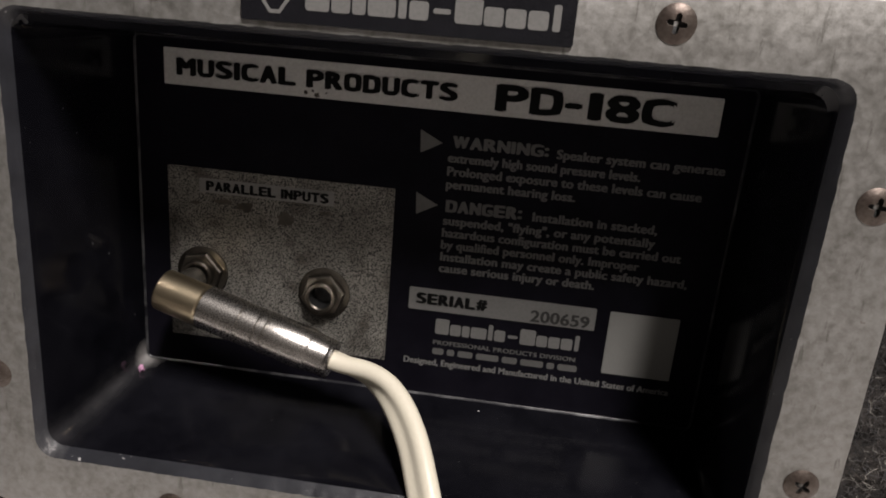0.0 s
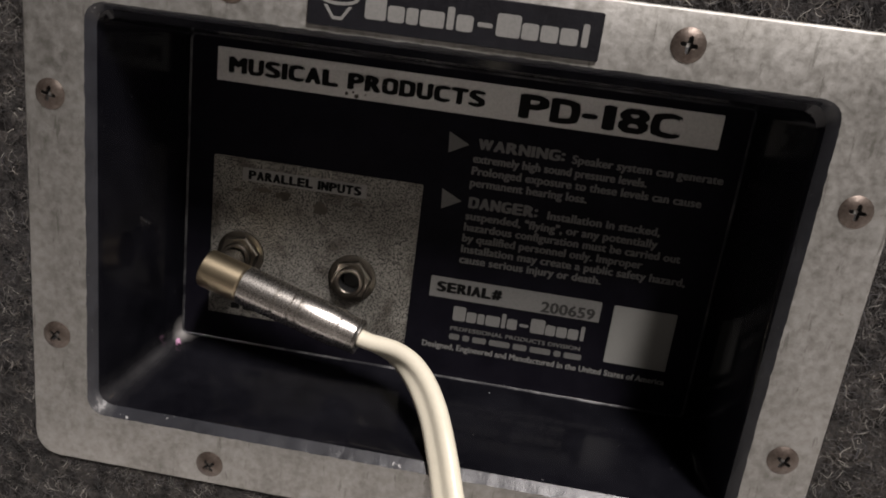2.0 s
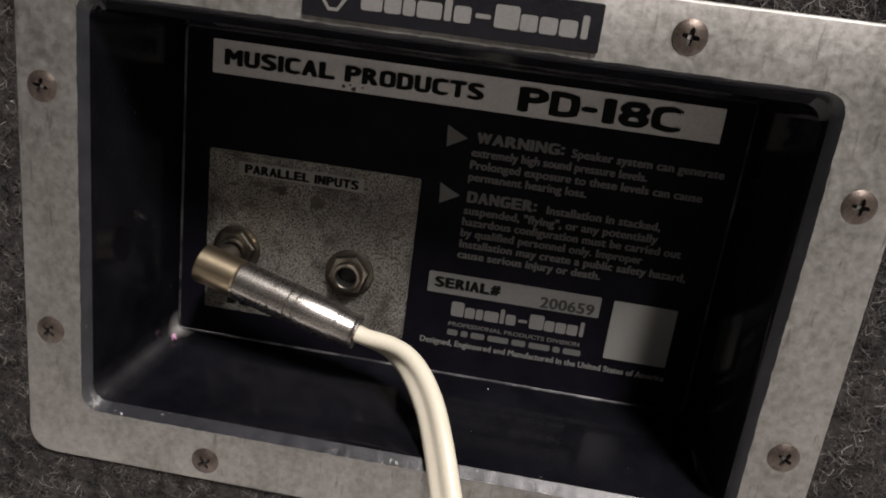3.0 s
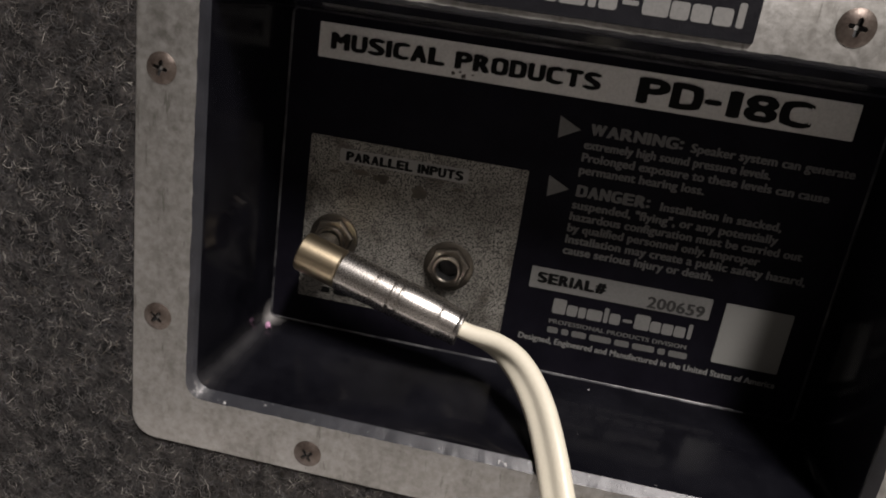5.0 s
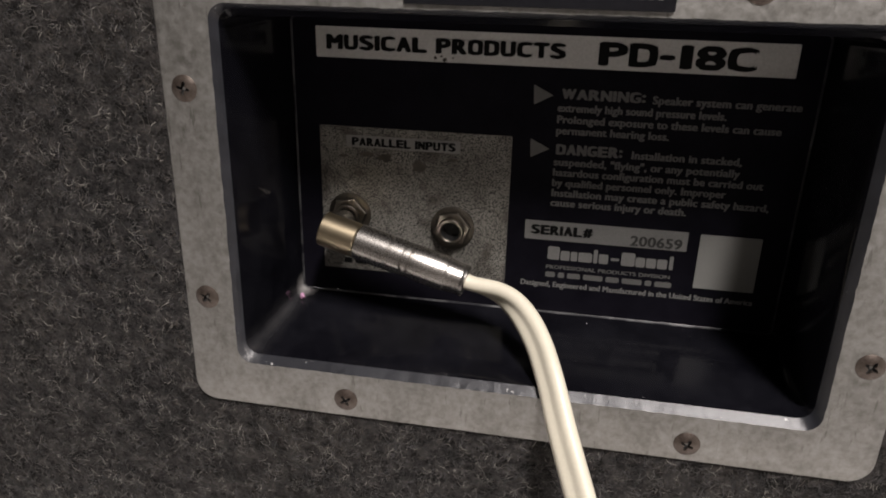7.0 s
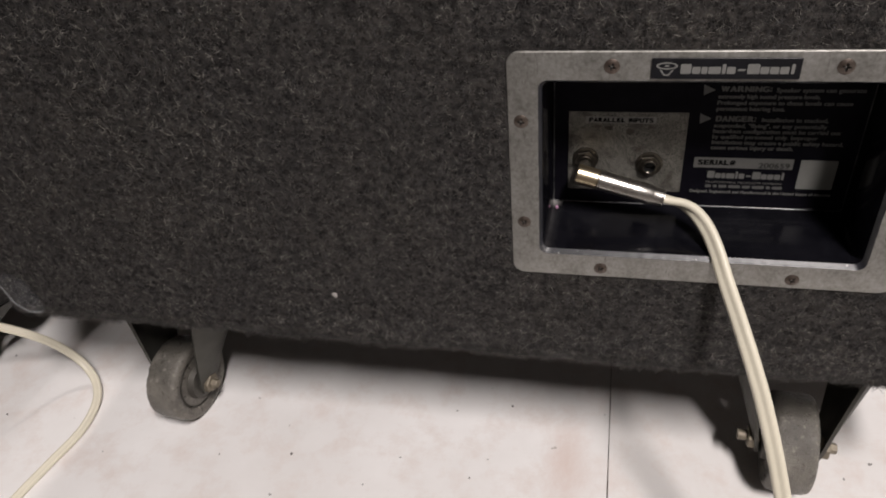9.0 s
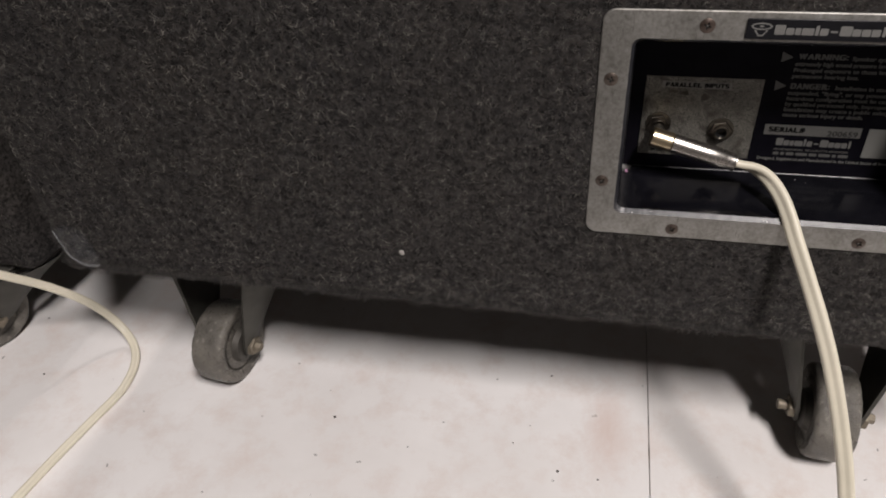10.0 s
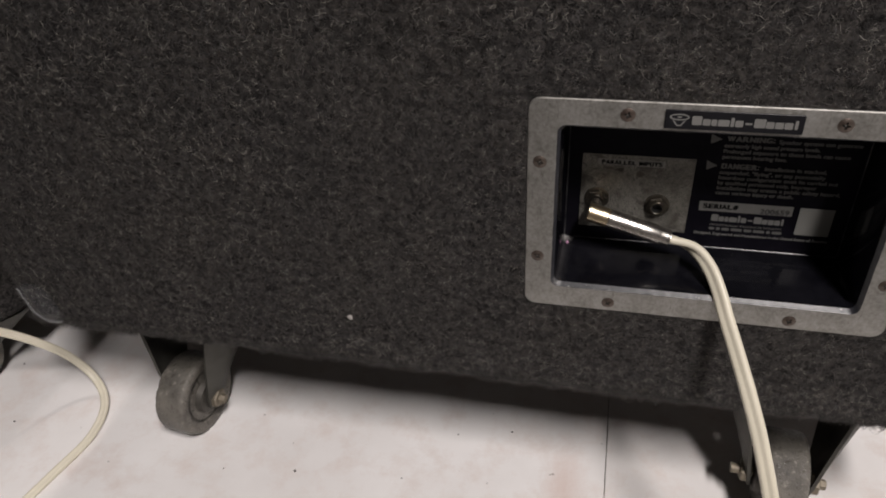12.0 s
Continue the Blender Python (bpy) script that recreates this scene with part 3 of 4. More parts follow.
FOOT = 0.156
cabinet = empty("speaker_cabinet", "large dark grey carpeted speaker cabinet on swivel casters", "speaker")
body = part("body", carpet_body(-0.548, 0.215, 0.0015, 0.62, FOOT, 0.88, (-0.1, 0.1, 0.248, 0.386)), CARPET, cabinet, "box covered in dark grey felted carpet")
fibres("carpet_pile", cabinet, [
    (-0.27, 0.16, 0.19, 0.43, 0.0015, 175000, 0.0052, 0.00019, FOOT),
    (-0.54, -0.27, FOOT, 0.50, 0.0015, 66000, 0.0075, 0.00027, FOOT),
    (-0.27, 0.20, 0.43, 0.56, 0.0015, 36000, 0.0070, 0.00025, FOOT),
    (-0.27, 0.20, FOOT, 0.19, 0.0015, 26000, 0.0070, 0.00025, FOOT),
    (-0.54, 0.20, FOOT, FOOT + 0.009, 0.0015, 20000, 0.0105, 0.00026, FOOT),
], 3, 4)
caster(cabinet, -0.4435, 0.050, FOOT, -7)
caster(cabinet, 0.099, 0.048, FOOT, -4)
caster(cabinet, -0.450, 0.540, FOOT, 20)
caster(cabinet, 0.098, 0.540, FOOT, -12)

second = empty("speaker_cabinet", "dark grey carpeted speaker cabinet standing beside another one", "speaker")
second.matrix_basis = pose(-0.625, 0.045, 0, 0, 0, -3) @ pose(0.625, -0.052, 0)
part("body", carpet_body(-1.39, -0.625, 0.052, 0.66, 0.104, 0.85), CARPET, second, "box covered in dark grey felted carpet")
fibres("carpet_pile", second, [(-0.90, -0.627, 0.104, 0.40, 0.052, 22000, 0.0052, 0.00028, 0.104)], 5)
caster(second, -0.724, 0.052, 0.104, -20)
caster(second, -1.20, 0.090, 0.104, -9)
caster(second, -0.735, 0.560, 0.104, 5)
caster(second, -1.20, 0.560, 0.104, 5)


# clear plastic scrap on the lower corner of the cabinet
def patch_outline(shrink, y):
    """A leaf-like outline: pointed above, round at its lower side, curling off the carpet at its foot."""
    corners = [(-0.0185, 0.0150), (0.0010, 0.0190), (0.0130, 0.0130), (0.0150, 0.0000), (0.0210, -0.0165), (0.0030, -0.0165), (-0.0100, -0.0120), (-0.0155, 0.0000)]
    row = []
    for p in spline([(x, 0.0, z) for x, z in corners + corners[:1]], 6)[:-1]:
        x, z = p.x * shrink, p.z * shrink
        curl = 0.0045 * max(0, -z / 0.017) ** 2 + 0.0008 * math.sin(x * 240)
        row.append((-0.5195 + 0.9 * x, y - curl, 0.1890 + z))
    return row


scrap = tagged(link("plastic_patch", loft([patch_outline(0.96, -0.0014), patch_outline(0.96, -0.0017)], True, True), CLEAR), "curled scrap of clear plastic stuck on the carpet corner", "tape")
# highlight on the lower left edge, built as a paler strip
bm = bmesh.new()
strip = [[bm.verts.new(p) for p in patch_outline(k, y)[24:48]] for k, y in ((0.95, -0.0012), (1.0, -0.0012), (1.0, -0.0022), (0.95, -0.0022))]
for one, two in zip(strip, strip[1:] + strip[:1]):
    for i in range(23):
        bm.faces.new((one[i], one[i + 1], two[i + 1], two[i]))
part("edge", bm, FILM_GLINT, scrap, "pale strip for the highlight on the curled edge")

bm = bmesh.new()
bmesh.ops.create_icosphere(bm, subdivisions=2, radius=0.0027)
for v in bm.verts:
    v.co *= 0.8 + 0.4 * noise.noise(v.co * 500)
    v.co.y *= 0.5
bm.transform(pose(-0.2408, -0.0012, 0.2102))
tagged(link("lint_speck", bm, LINT), "small white speck caught in the dark carpet", "speck")


# ---------------------------------------------------------------- input dish
BACK = 0.0515
dish = empty("input_dish", "recessed metal input dish with printed black back and bare flange", "input panel")
OUT = (-0.1112, 0.1112, 0.2415, 0.3918)
OPEN = (-0.0941, 0.0934, 0.2583, 0.3755)


def grown(rect, d):
    return rect[0] - d, rect[1] + d, rect[2] - d, rect[3] + d


part("flange", loft(nibbled([rounded(*OUT, 0.0075, 0.0022), rounded(*OUT, 0.0075, 0.0006), rounded(*grown(OUT, -0.0003), 0.0073, 0.0002), rounded(*grown(OUT, -0.0008), 0.0070, 0.0), rounded(*grown(OPEN, 0.0002), 0.0052, 0.0)], (0.0001, 0.0001, 0.0002, 0.0003, 0.00045))), FLANGE, dish, "bare mottled cast metal flange, stained and scratched")
THROAT = (OPEN[0] + 0.0024, OPEN[1] - 0.0034, OPEN[2] + 0.0027, OPEN[3] - 0.0032)
EDGE = (OPEN[0] + 0.0018, OPEN[1] - 0.0020, OPEN[2] + 0.0023, OPEN[3] - 0.0013)
part("rim", loft(nibbled([rounded(*grown(OPEN, 0.0002), 0.0052, 0.0), rounded(*grown(OPEN, -0.0002), 0.0050, 0.0004), rounded(*grown(OPEN, -0.0009), 0.0048, 0.0011), rounded(*EDGE, 0.0047, 0.0026)], (0.00045, 0.0005, 0.0003, 0.0))), RIM, dish, "sloping edge with chipped dark grey paint")
INNER = (-0.0892, 0.0892, 0.2646, 0.3690)
part("recess", loft(nibbled([rounded(*EDGE, 0.0047, 0.0026), rounded(*THROAT, 0.0044, 0.0046), rounded(*grown(INNER, 0.0005), 0.0022, BACK - 0.0007)], (0.0, 0.0, 0.0))), BLACK, dish, "black painted recess walls, dusty and scuffed")
part("fold", loft(nibbled([rounded(*grown(INNER, 0.0005), 0.0022, BACK - 0.0007), rounded(*grown(INNER, 0.0003), 0.0018, BACK - 0.0003), rounded(*grown(INNER, 0.0000), 0.0014, BACK)], (0.0, 0.0, 0.0))), FOLD, dish, "pressed fold in patchy black and grey")
part("back_panel", loft([rounded(*grown(INNER, 0.0000), 0.0014, BACK), rounded(*grown(INNER, -0.002), 0.001, BACK)], cap_end=True), BACKPRINT, dish, "matt black printed back")


def screw_mesh():
    """An oval Phillips head facing -y, with a sunk cross."""
    bm = bmesh.new()
    R, rings, segs = 0.0041, 26, 96
    rows = []
    for i in range(1, rings + 1):
        r = R * i / rings
        row = []
        for j in range(segs):
            a = 2 * math.pi * j / segs
            x, z = r * math.cos(a), r * math.sin(a)
            h = 0.0011 * (1 - (r / R) ** 2.4)
            arm = min(abs(x), abs(z))
            length = max(abs(x), abs(z))
            reach = 0.0021 - 0.9 * arm
            if arm < 0.00058 - 0.00012 * length / 0.002 and length < reach:
                h -= 0.0014 * (1 - 0.5 * length / 0.0021)
            row.append(bm.verts.new((x, -h - 0.00015, z)))
        rows.append(row)
    mid = bm.verts.new((0, 0.0002, 0))
    for j in range(segs):
        bm.faces.new((mid, rows[0][j], rows[0][(j + 1) % segs]))
    for a, b in zip(rows[:-1], rows[1:]):
        for j in range(segs):
            bm.faces.new((a[j], b[j], b[(j + 1) % segs], a[(j + 1) % segs]))
    foot = [bm.verts.new((v.co.x, 0.0006, v.co.z)) for v in rows[-1]]
    for j in range(segs):
        bm.faces.new((rows[-1][j], foot[j], foot[(j + 1) % segs], rows[-1][(j + 1) % segs]))
    # faces deep in the cross take the dark material as its shade
    for f in bm.faces:
        c = f.calc_center_median()
        if c.y > -0.00055 and c.xz.length < 0.0024:
            f.material_index = 1
    return bm


first = None
for sx, sz, turn in ((-0.0558, 0.3836, 20), (0.0553, 0.3836, 8), (-0.1038, 0.3508, 12), (-0.1034, 0.2818, 38), (0.1024, 0.3506, 5), (0.1024, 0.2820, 30), (-0.0560, 0.2483, 55), (0.0561, 0.2481, 25)):
    if first is None:
        first = part("screw", screw_mesh(), SCREW, dish, "tarnished brown cross-head screw")
        first.data.materials.append(DARK)
        first.matrix_basis = pose(sx, 0, sz, 0, turn, 0)
    else:
        share("screw", first.data, dish, pose(sx, 0, sz, 0, turn, 0), "tarnished brown cross-head screw")


def sheet(x0, x1, z0, z1, y, thick=0.0002, r=0.0004):
    return loft([rounded(x0, x1, z0, z1, r, y, 3), rounded(x0, x1, z0, z1, r, y - thick, 3)], cap_end=True)


WIDTHS = {"I": 0.40, "1": 0.62, "-": 0.55, " ": 0.50, "M": 1.15, "#": 1.05, ":": 0.36, "W": 1.25}


def text_mesh(text, finer=3):
    curve = bpy.data.curves.new("lettering", "FONT")
    curve.body, curve.size, curve.resolution_u, curve.space_character = text, 1.0, finer, 1.04
    ob = bpy.data.objects.new("lettering", curve)
    scene.collection.objects.link(ob)
    bpy.context.view_layer.update()
    mesh = bpy.data.meshes.new_from_object(ob.evaluated_get(bpy.context.evaluated_depsgraph_get()))
    bpy.data.objects.remove(ob)
    bpy.data.curves.remove(curve)
    return mesh


def points_of(mesh):
    co = np.empty(3 * len(mesh.vertices))
    mesh.vertices.foreach_get("co", co)
    return co.reshape(-1, 3)


def printed(bm, mat, parent):
    mesh = bpy.data.meshes.new("lettering")
    bm.to_mesh(mesh)
    bm.free()
    mesh.materials.append(mat)
    ob = new("lettering", mesh)
    ob.parent = parent
    return tagged(ob, "printed words")


def embolden(bm, mesh, dx, dz):
    """The same flat letters laid several times, each a little aside, which thickens their strokes."""
    for n, (kx, kz) in enumerate(((0, 0), (-1, 0.4), (1, -0.4), (1, 0.6), (-1, -0.6), (0, 1), (0, -1))):
        start = len(bm.verts)
        bm.from_mesh(mesh)
        bm.verts.ensure_lookup_table()
        for v in bm.verts[start:]:
            v.co += Vector((kx * dx, -0.000010 * n, kz * dz))


def lettering(text, left, right, base, cap, mat, parent, y, bold=0.02):
    """Printed words in the xz plane from left to right, with their capitals' height."""
    mesh = text_mesh(text)
    co = points_of(mesh)
    w0, w1 = co[:, 0].min(), co[:, 0].max()
    x = left + (co[:, 0] - w0) * (right - left) / (w1 - w0)
    z = base + co[:, 1] * cap / 0.73
    mesh.vertices.foreach_set("co", np.stack([x, np.full_like(x, y), z], 1).ravel())
    bm = bmesh.new()
    embolden(bm, mesh, bold * cap, bold * cap * 0.5)
    bpy.data.meshes.remove(mesh)
    return printed(bm, mat, parent)


def wide_lettering(text, left, right, base, cap, mat, parent, y, bold=0.07):
    """Heavy extended capitals: each letter fills its own wide cell, and the round ones are squared off."""
    total = sum(WIDTHS.get(c, 1.0) for c in text)
    k, at, bm = (right - left) / total, left, bmesh.new()
    for c in text:
        cell = WIDTHS.get(c, 1.0) * k
        if c != " ":
            mesh = text_mesh(c, 6)
            co = points_of(mesh)
            lo, hi = co.min(0), co.max(0)
            u = 2 * (co[:, 0] - lo[0]) / max(1e-6, hi[0] - lo[0]) - 1
            v = 2 * (co[:, 1] - lo[1]) / max(1e-6, hi[1] - lo[1]) - 1
            if c in "COSGUDPR0896523":
                h, m = np.hypot(u, v), np.maximum(np.maximum(np.abs(u), np.abs(v)), 1e-6)
                grow = np.where(h < 1.06, (h / m) ** 0.55, 1.0)
                if c in "DPR":
                    grow = np.where(u > 0.1, grow, 1.0)
                if c == "U":
                    grow = np.where(v < 0, grow, 1.0)
                u, v = np.clip(u * grow, -1, 1), np.clip(v * grow, -1, 1)
            pad = bold * cap
            z0, z1 = base + pad * 0.55, base + cap - pad * 0.55
            if c == "-":
                z0, z1 = base + cap * 0.40, base + cap * 0.50
            if c == ":":
                z0, z1 = base + cap * 0.12, base + cap * 0.75
            x0c, x1c = at + 0.022 * k + pad, at + cell - 0.022 * k - pad
            if c == "1":
                x0c += 0.12 * k
            if c in "I1":
                x1c = min(x1c, x0c + cap * (0.30 if c == "1" else 0.16))
            x = x0c + (u + 1) / 2 * (x1c - x0c)
            z = z0 + (v + 1) / 2 * (z1 - z0)
            mesh.vertices.foreach_set("co", np.stack([x, np.full_like(x, y), z], 1).ravel())
            embolden(bm, mesh, pad, pad * 0.55)
            bpy.data.meshes.remove(mesh)
        at += cell
    return printed(bm, mat, parent)


def bars(name, spans, z, h, mat, parent, y):
    """A row of plain bars: left, right, height share."""
    for a, b, s in spans:
        part(name, sheet(a, b, z, z + h * s, y, 0.00008, min(0.0007, (b - a) * 0.3, h * 0.3)), mat, parent, "plain printed bar")


def word_bars(left, right, widths, gap):
    k = (right - left) / (sum(widths) + gap * (len(widths) - 1))
    out, x = [], left
    for w in widths:
        out.append((x, x + w * k, 1.0))
        x += (w + gap) * k
    return out


B0 = BACK
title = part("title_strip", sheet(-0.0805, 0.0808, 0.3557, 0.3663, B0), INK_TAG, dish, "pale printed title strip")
TY = B0 - 0.00032
wide_lettering("MUSICAL PRODUCTS", -0.0768, 0.0076, 0.3585, 0.0052, INK_BLACK, title, TY, 0.115)
wide_lettering("PD-18C", 0.0180, 0.0687, 0.3570, 0.0077, INK_BLACK, title, TY, 0.105)
PY = B0 - 0.00012
for tz in (0.3463, 0.3276):
    bm = loft([[(0.0043, yy, tz), (-0.0025, yy, tz + 0.0034), (-0.0021, yy, tz - 0.0034)] for yy in (B0, B0 - 0.00012)], cap_end=True)
    part("warning_triangle", bm, INK_TRIANGLE, dish, "grey printed triangle")
for words, l, r, z, cap, bold in (
    ("WARNING:", 7.1, 35.2, 345.2, 3.6, 0.10), ("Speaker system can generate", 37.6, 84.6, 345.2, 2.75, 0.070),
    ("extremely high sound pressure levels.", 6.3, 61.7, 341.0, 2.75, 0.070), ("Prolonged exposure to these levels can cause", 6.4, 79.6, 337.0, 2.75, 0.070),
    ("permanent hearing loss.", 6.4, 44.2, 333.1, 2.75, 0.070),
    ("DANGER:", 6.6, 29.6, 325.8, 3.8, 0.10), ("Installation in stacked,", 32.9, 69.0, 326.0, 2.75, 0.070),
    ("suspended, \"flying\", or any potentially", 6.4, 69.0, 321.9, 2.75, 0.070), ("hazardous configuration must be carried out", 6.4, 77.2, 318.1, 2.75, 0.070),
    ("by qualified personnel only. Improper", 6.4, 65.6, 314.3, 2.75, 0.070), ("Installation may create a public safety hazard,", 6.5, 80.3, 310.5, 2.75, 0.070),
    ("cause serious injury or death.", 6.4, 53.5, 306.8, 2.75, 0.070)):
    put = wide_lettering if words.endswith(":") else lettering
    put(words, l / 1000, r / 1000, z / 1000, cap / 1000, INK_DIM, dish, PY, bold)
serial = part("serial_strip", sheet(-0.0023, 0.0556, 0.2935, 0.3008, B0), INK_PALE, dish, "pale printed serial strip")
wide_lettering("SERIAL#", -0.0001, 0.0224, 0.2956, 0.0037, INK_BLACK, serial, TY, 0.10)
lettering("200659", 0.0360, 0.0537, 0.2942, 0.0039, simple("stamped_grey_ink", (0.022, 0.022, 0.020), 0.6, scale=300), serial, TY, 0.05)
LOGO = [(0, 3.6, 1.0), (3.9, 6.7, 0.72), (7.0, 9.0, 0.72), (9.3, 13.4, 0.72), (13.8, 15.0, 1.0), (15.4, 18.2, 0.72), (22.0, 26.0, 1.0), (26.2, 29.0, 0.72), (29.3, 32.2, 0.72), (32.5, 35.4, 0.72), (36.0, 37.1, 1.0)]


def logo_dash(left, right, z, h, parent, y):
    k = (right - left) / 37.1
    part("mark", sheet(left + 18.9 * k, left + 21.4 * k, z + h * 0.30, z + h * 0.50, y, 0.00008), INK_WHITE, parent, "plain printed bar")


def logo_spans(left, right):
    k = (right - left) / 37.1
    return [(left + a * k, left + b * k, s) for a, b, s in LOGO]


bars("mark", logo_spans(0.0067, 0.0518), 0.2859, 0.0052, INK_WHITE, dish, B0)
logo_dash(0.0067, 0.0518, 0.2859, 0.0052, dish, B0)
lettering("PROFESSIONAL PRODUCTS DIVISION", 0.0065, 0.0512, 0.2823, 0.0015, INK_DIM, dish, PY, 0.06)
bars("print_bar", word_bars(0.0064, 0.0522, [3, 2, 4, 6, 4, 6, 2, 5], 0.9), 0.2788, 0.0021, INK_DIM, dish, B0)
lettering("Designed, Engineered and Manufactured in the United States of America", -0.0025, 0.0810, 0.2749, 0.0022, INK_WHITE, dish, PY, 0.055)
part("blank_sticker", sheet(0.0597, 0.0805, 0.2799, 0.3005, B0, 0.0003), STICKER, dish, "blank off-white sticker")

plate = part("jack_plate", sheet(-0.0804, -0.0088, 0.2745, 0.3312, B0, 0.0002), PLATE, dish, "bare speckled metal plate with brown stains")
tag = part("input_label", sheet(-0.0702, -0.0275, 0.3236, 0.3281, B0 - 0.0002, 0.00015), INK_LABEL, dish, "pale label strip")
wide_lettering("PARALLEL INPUTS", -0.0681, -0.0290, 0.3243, 0.0031, INK_BLACK, tag, B0 - 0.0005, 0.10)
bars("print_bar", word_bars(-0.0722, -0.0600, [2, 5], 0.8), 0.2770, 0.0022, INK_BLACK, dish, B0 - 0.00022)


def stain(x, z, rx, rz, seed, y, mat, parent):
    """A thin dried smear with an uneven outline."""
    loops = []
    for yy in (y, y - 0.00004):
        row = []
        for i in range(28):
            a = 2 * math.pi * i / 28
            k = 1 + 0.55 * noise.noise(Vector((math.cos(a) * 1.7 + seed, math.sin(a) * 1.7, seed)))
            row.append((x + rx * k * math.cos(a), yy, z + rz * k * math.sin(a)))
        loops.append(row)
    part("stain", loft(loops, cap_end=True), mat, parent, "dried brown stain")


STAIN = simple("brown_stain", (0.045, 0.038, 0.028), 0.7, scale=500, vary=0.5)
SMUDGE = simple("pale_brown_smudge", (0.075, 0.066, 0.052), 0.7, scale=500, vary=0.4)
for n, (x, z, rx, rz, mat) in enumerate(((-0.0622, 0.3212, 0.0032, 0.0008, SMUDGE), (-0.0553, 0.3203, 0.0030, 0.0013, STAIN), (-0.0425, 0.3176, 0.0031, 0.0020, SMUDGE), (-0.0715, 0.3200, 0.0016, 0.0006, SMUDGE), (-0.0300, 0.3212, 0.0022, 0.0006, SMUDGE), (-0.0640, 0.2880, 0.0040, 0.0016, SMUDGE))):
    stain(x, z, rx, rz, n * 3.7, B0 - 0.00022, mat, plate)
for n, (x, z, r) in enumerate(((-0.0372, 0.3570, 0.0006), (-0.0338, 0.3565, 0.0007), (-0.0350, 0.3577, 0.0004), (-0.0310, 0.3573, 0.0003))):
    stain(x, z, r, r, n * 2.3 + 40, B0 - 0.00022, STAIN, title)


def jack(x, z):
    """A quarter-inch jack: washer, hex nut and threaded bushing round a dark bore."""
    m = pose(x, B0, z, 90, 0, 0)
    washer = part("jack", lathe([(0.0050, 0.0002), (0.0083, 0.0002), (0.0083, 0.0009), (0.0079, 0.0011), (0.0050, 0.0011)], 36, m, cap=False), NUT, dish, "dull nickel jack socket with hex nut and washer")
    part("nut", lathe([(0.0050, 0.0011), (0.0070, 0.0011), (0.0073, 0.0014), (0.0073, 0.0030), (0.0068, 0.0034), (0.0050, 0.0034)], 6, m @ pose(0, 0, 0, 0, 0, 11), cap=False), NUT, washer, "hex nut")
    part("bushing", lathe([(0.0049, 0.0010), (0.0049, 0.0052), (0.0046, 0.0056), (0.0038, 0.0056), (0.0035, 0.0053)], 36, m, cap=False), NUT, washer, "threaded bushing")
    part("bore", lathe([(0.0035, 0.0053), (0.0033, 0.0046), (0.0032, 0.0006), (0.00005, 0.0005)], 36, m, cap=False), DARK, washer, "dark socket bore")


jack(-0.0294, 0.2952)
jack(-0.0694, 0.2975)

badge = part("badge", loft([rounded(-0.0360, 0.0352, 0.3771, 0.3883, 0.0006, 0.0, 3), rounded(-0.0360, 0.0352, 0.3771, 0.3883, 0.0006, -0.0007, 3), rounded(-0.0358, 0.0350, 0.3773, 0.3881, 0.0005, -0.0009, 3)], cap_end=True), BADGE_BLACK, dish, "small black maker's badge with pale plain marks")
bars("mark", logo_spans(-0.0217, 0.0322), 0.3800, 0.0053, INK_WHITE, badge, -0.0009)
logo_dash(-0.0217, 0.0322, 0.3800, 0.0053, badge, -0.0009)


def emblem():
    bm = bmesh.new()
    cx, cz, n = -0.0284, 0.3843, 28
    outer = [bm.verts.new((cx + 0.0053 * math.cos(2 * math.pi * i / n), -0.00098, cz + 0.0020 * math.sin(2 * math.pi * i / n))) for i in range(n)]
    inner = [bm.verts.new((cx + 0.0043 * math.cos(2 * math.pi * i / n), -0.00098, cz + 0.0012 * math.sin(2 * math.pi * i / n))) for i in range(n)]
    for i in range(n):
        bm.faces.new((outer[i], outer[(i + 1) % n], inner[(i + 1) % n], inner[i]))
    for pts in (((-0.0036, -0.0021), (-0.0026, -0.0021), (-0.0009, -0.0046), (-0.0012, -0.0054)), ((0.0036, -0.0021), (0.0026, -0.0021), (0.0009, -0.0046), (0.0012, -0.0054)), ((-0.0012, -0.0054), (-0.0009, -0.0046), (0.0009, -0.0046), (0.0012, -0.0054)), ((-0.0010, -0.0005), (0.0010, -0.0005), (0.0010, 0.0005), (-0.0010, 0.0005))):
        bm.faces.new([bm.verts.new((cx + a, -0.00098, cz + b)) for a, b in pts])
    return bm


part("emblem", emblem(), INK_WHITE, badge, "plain cone-shaped mark")


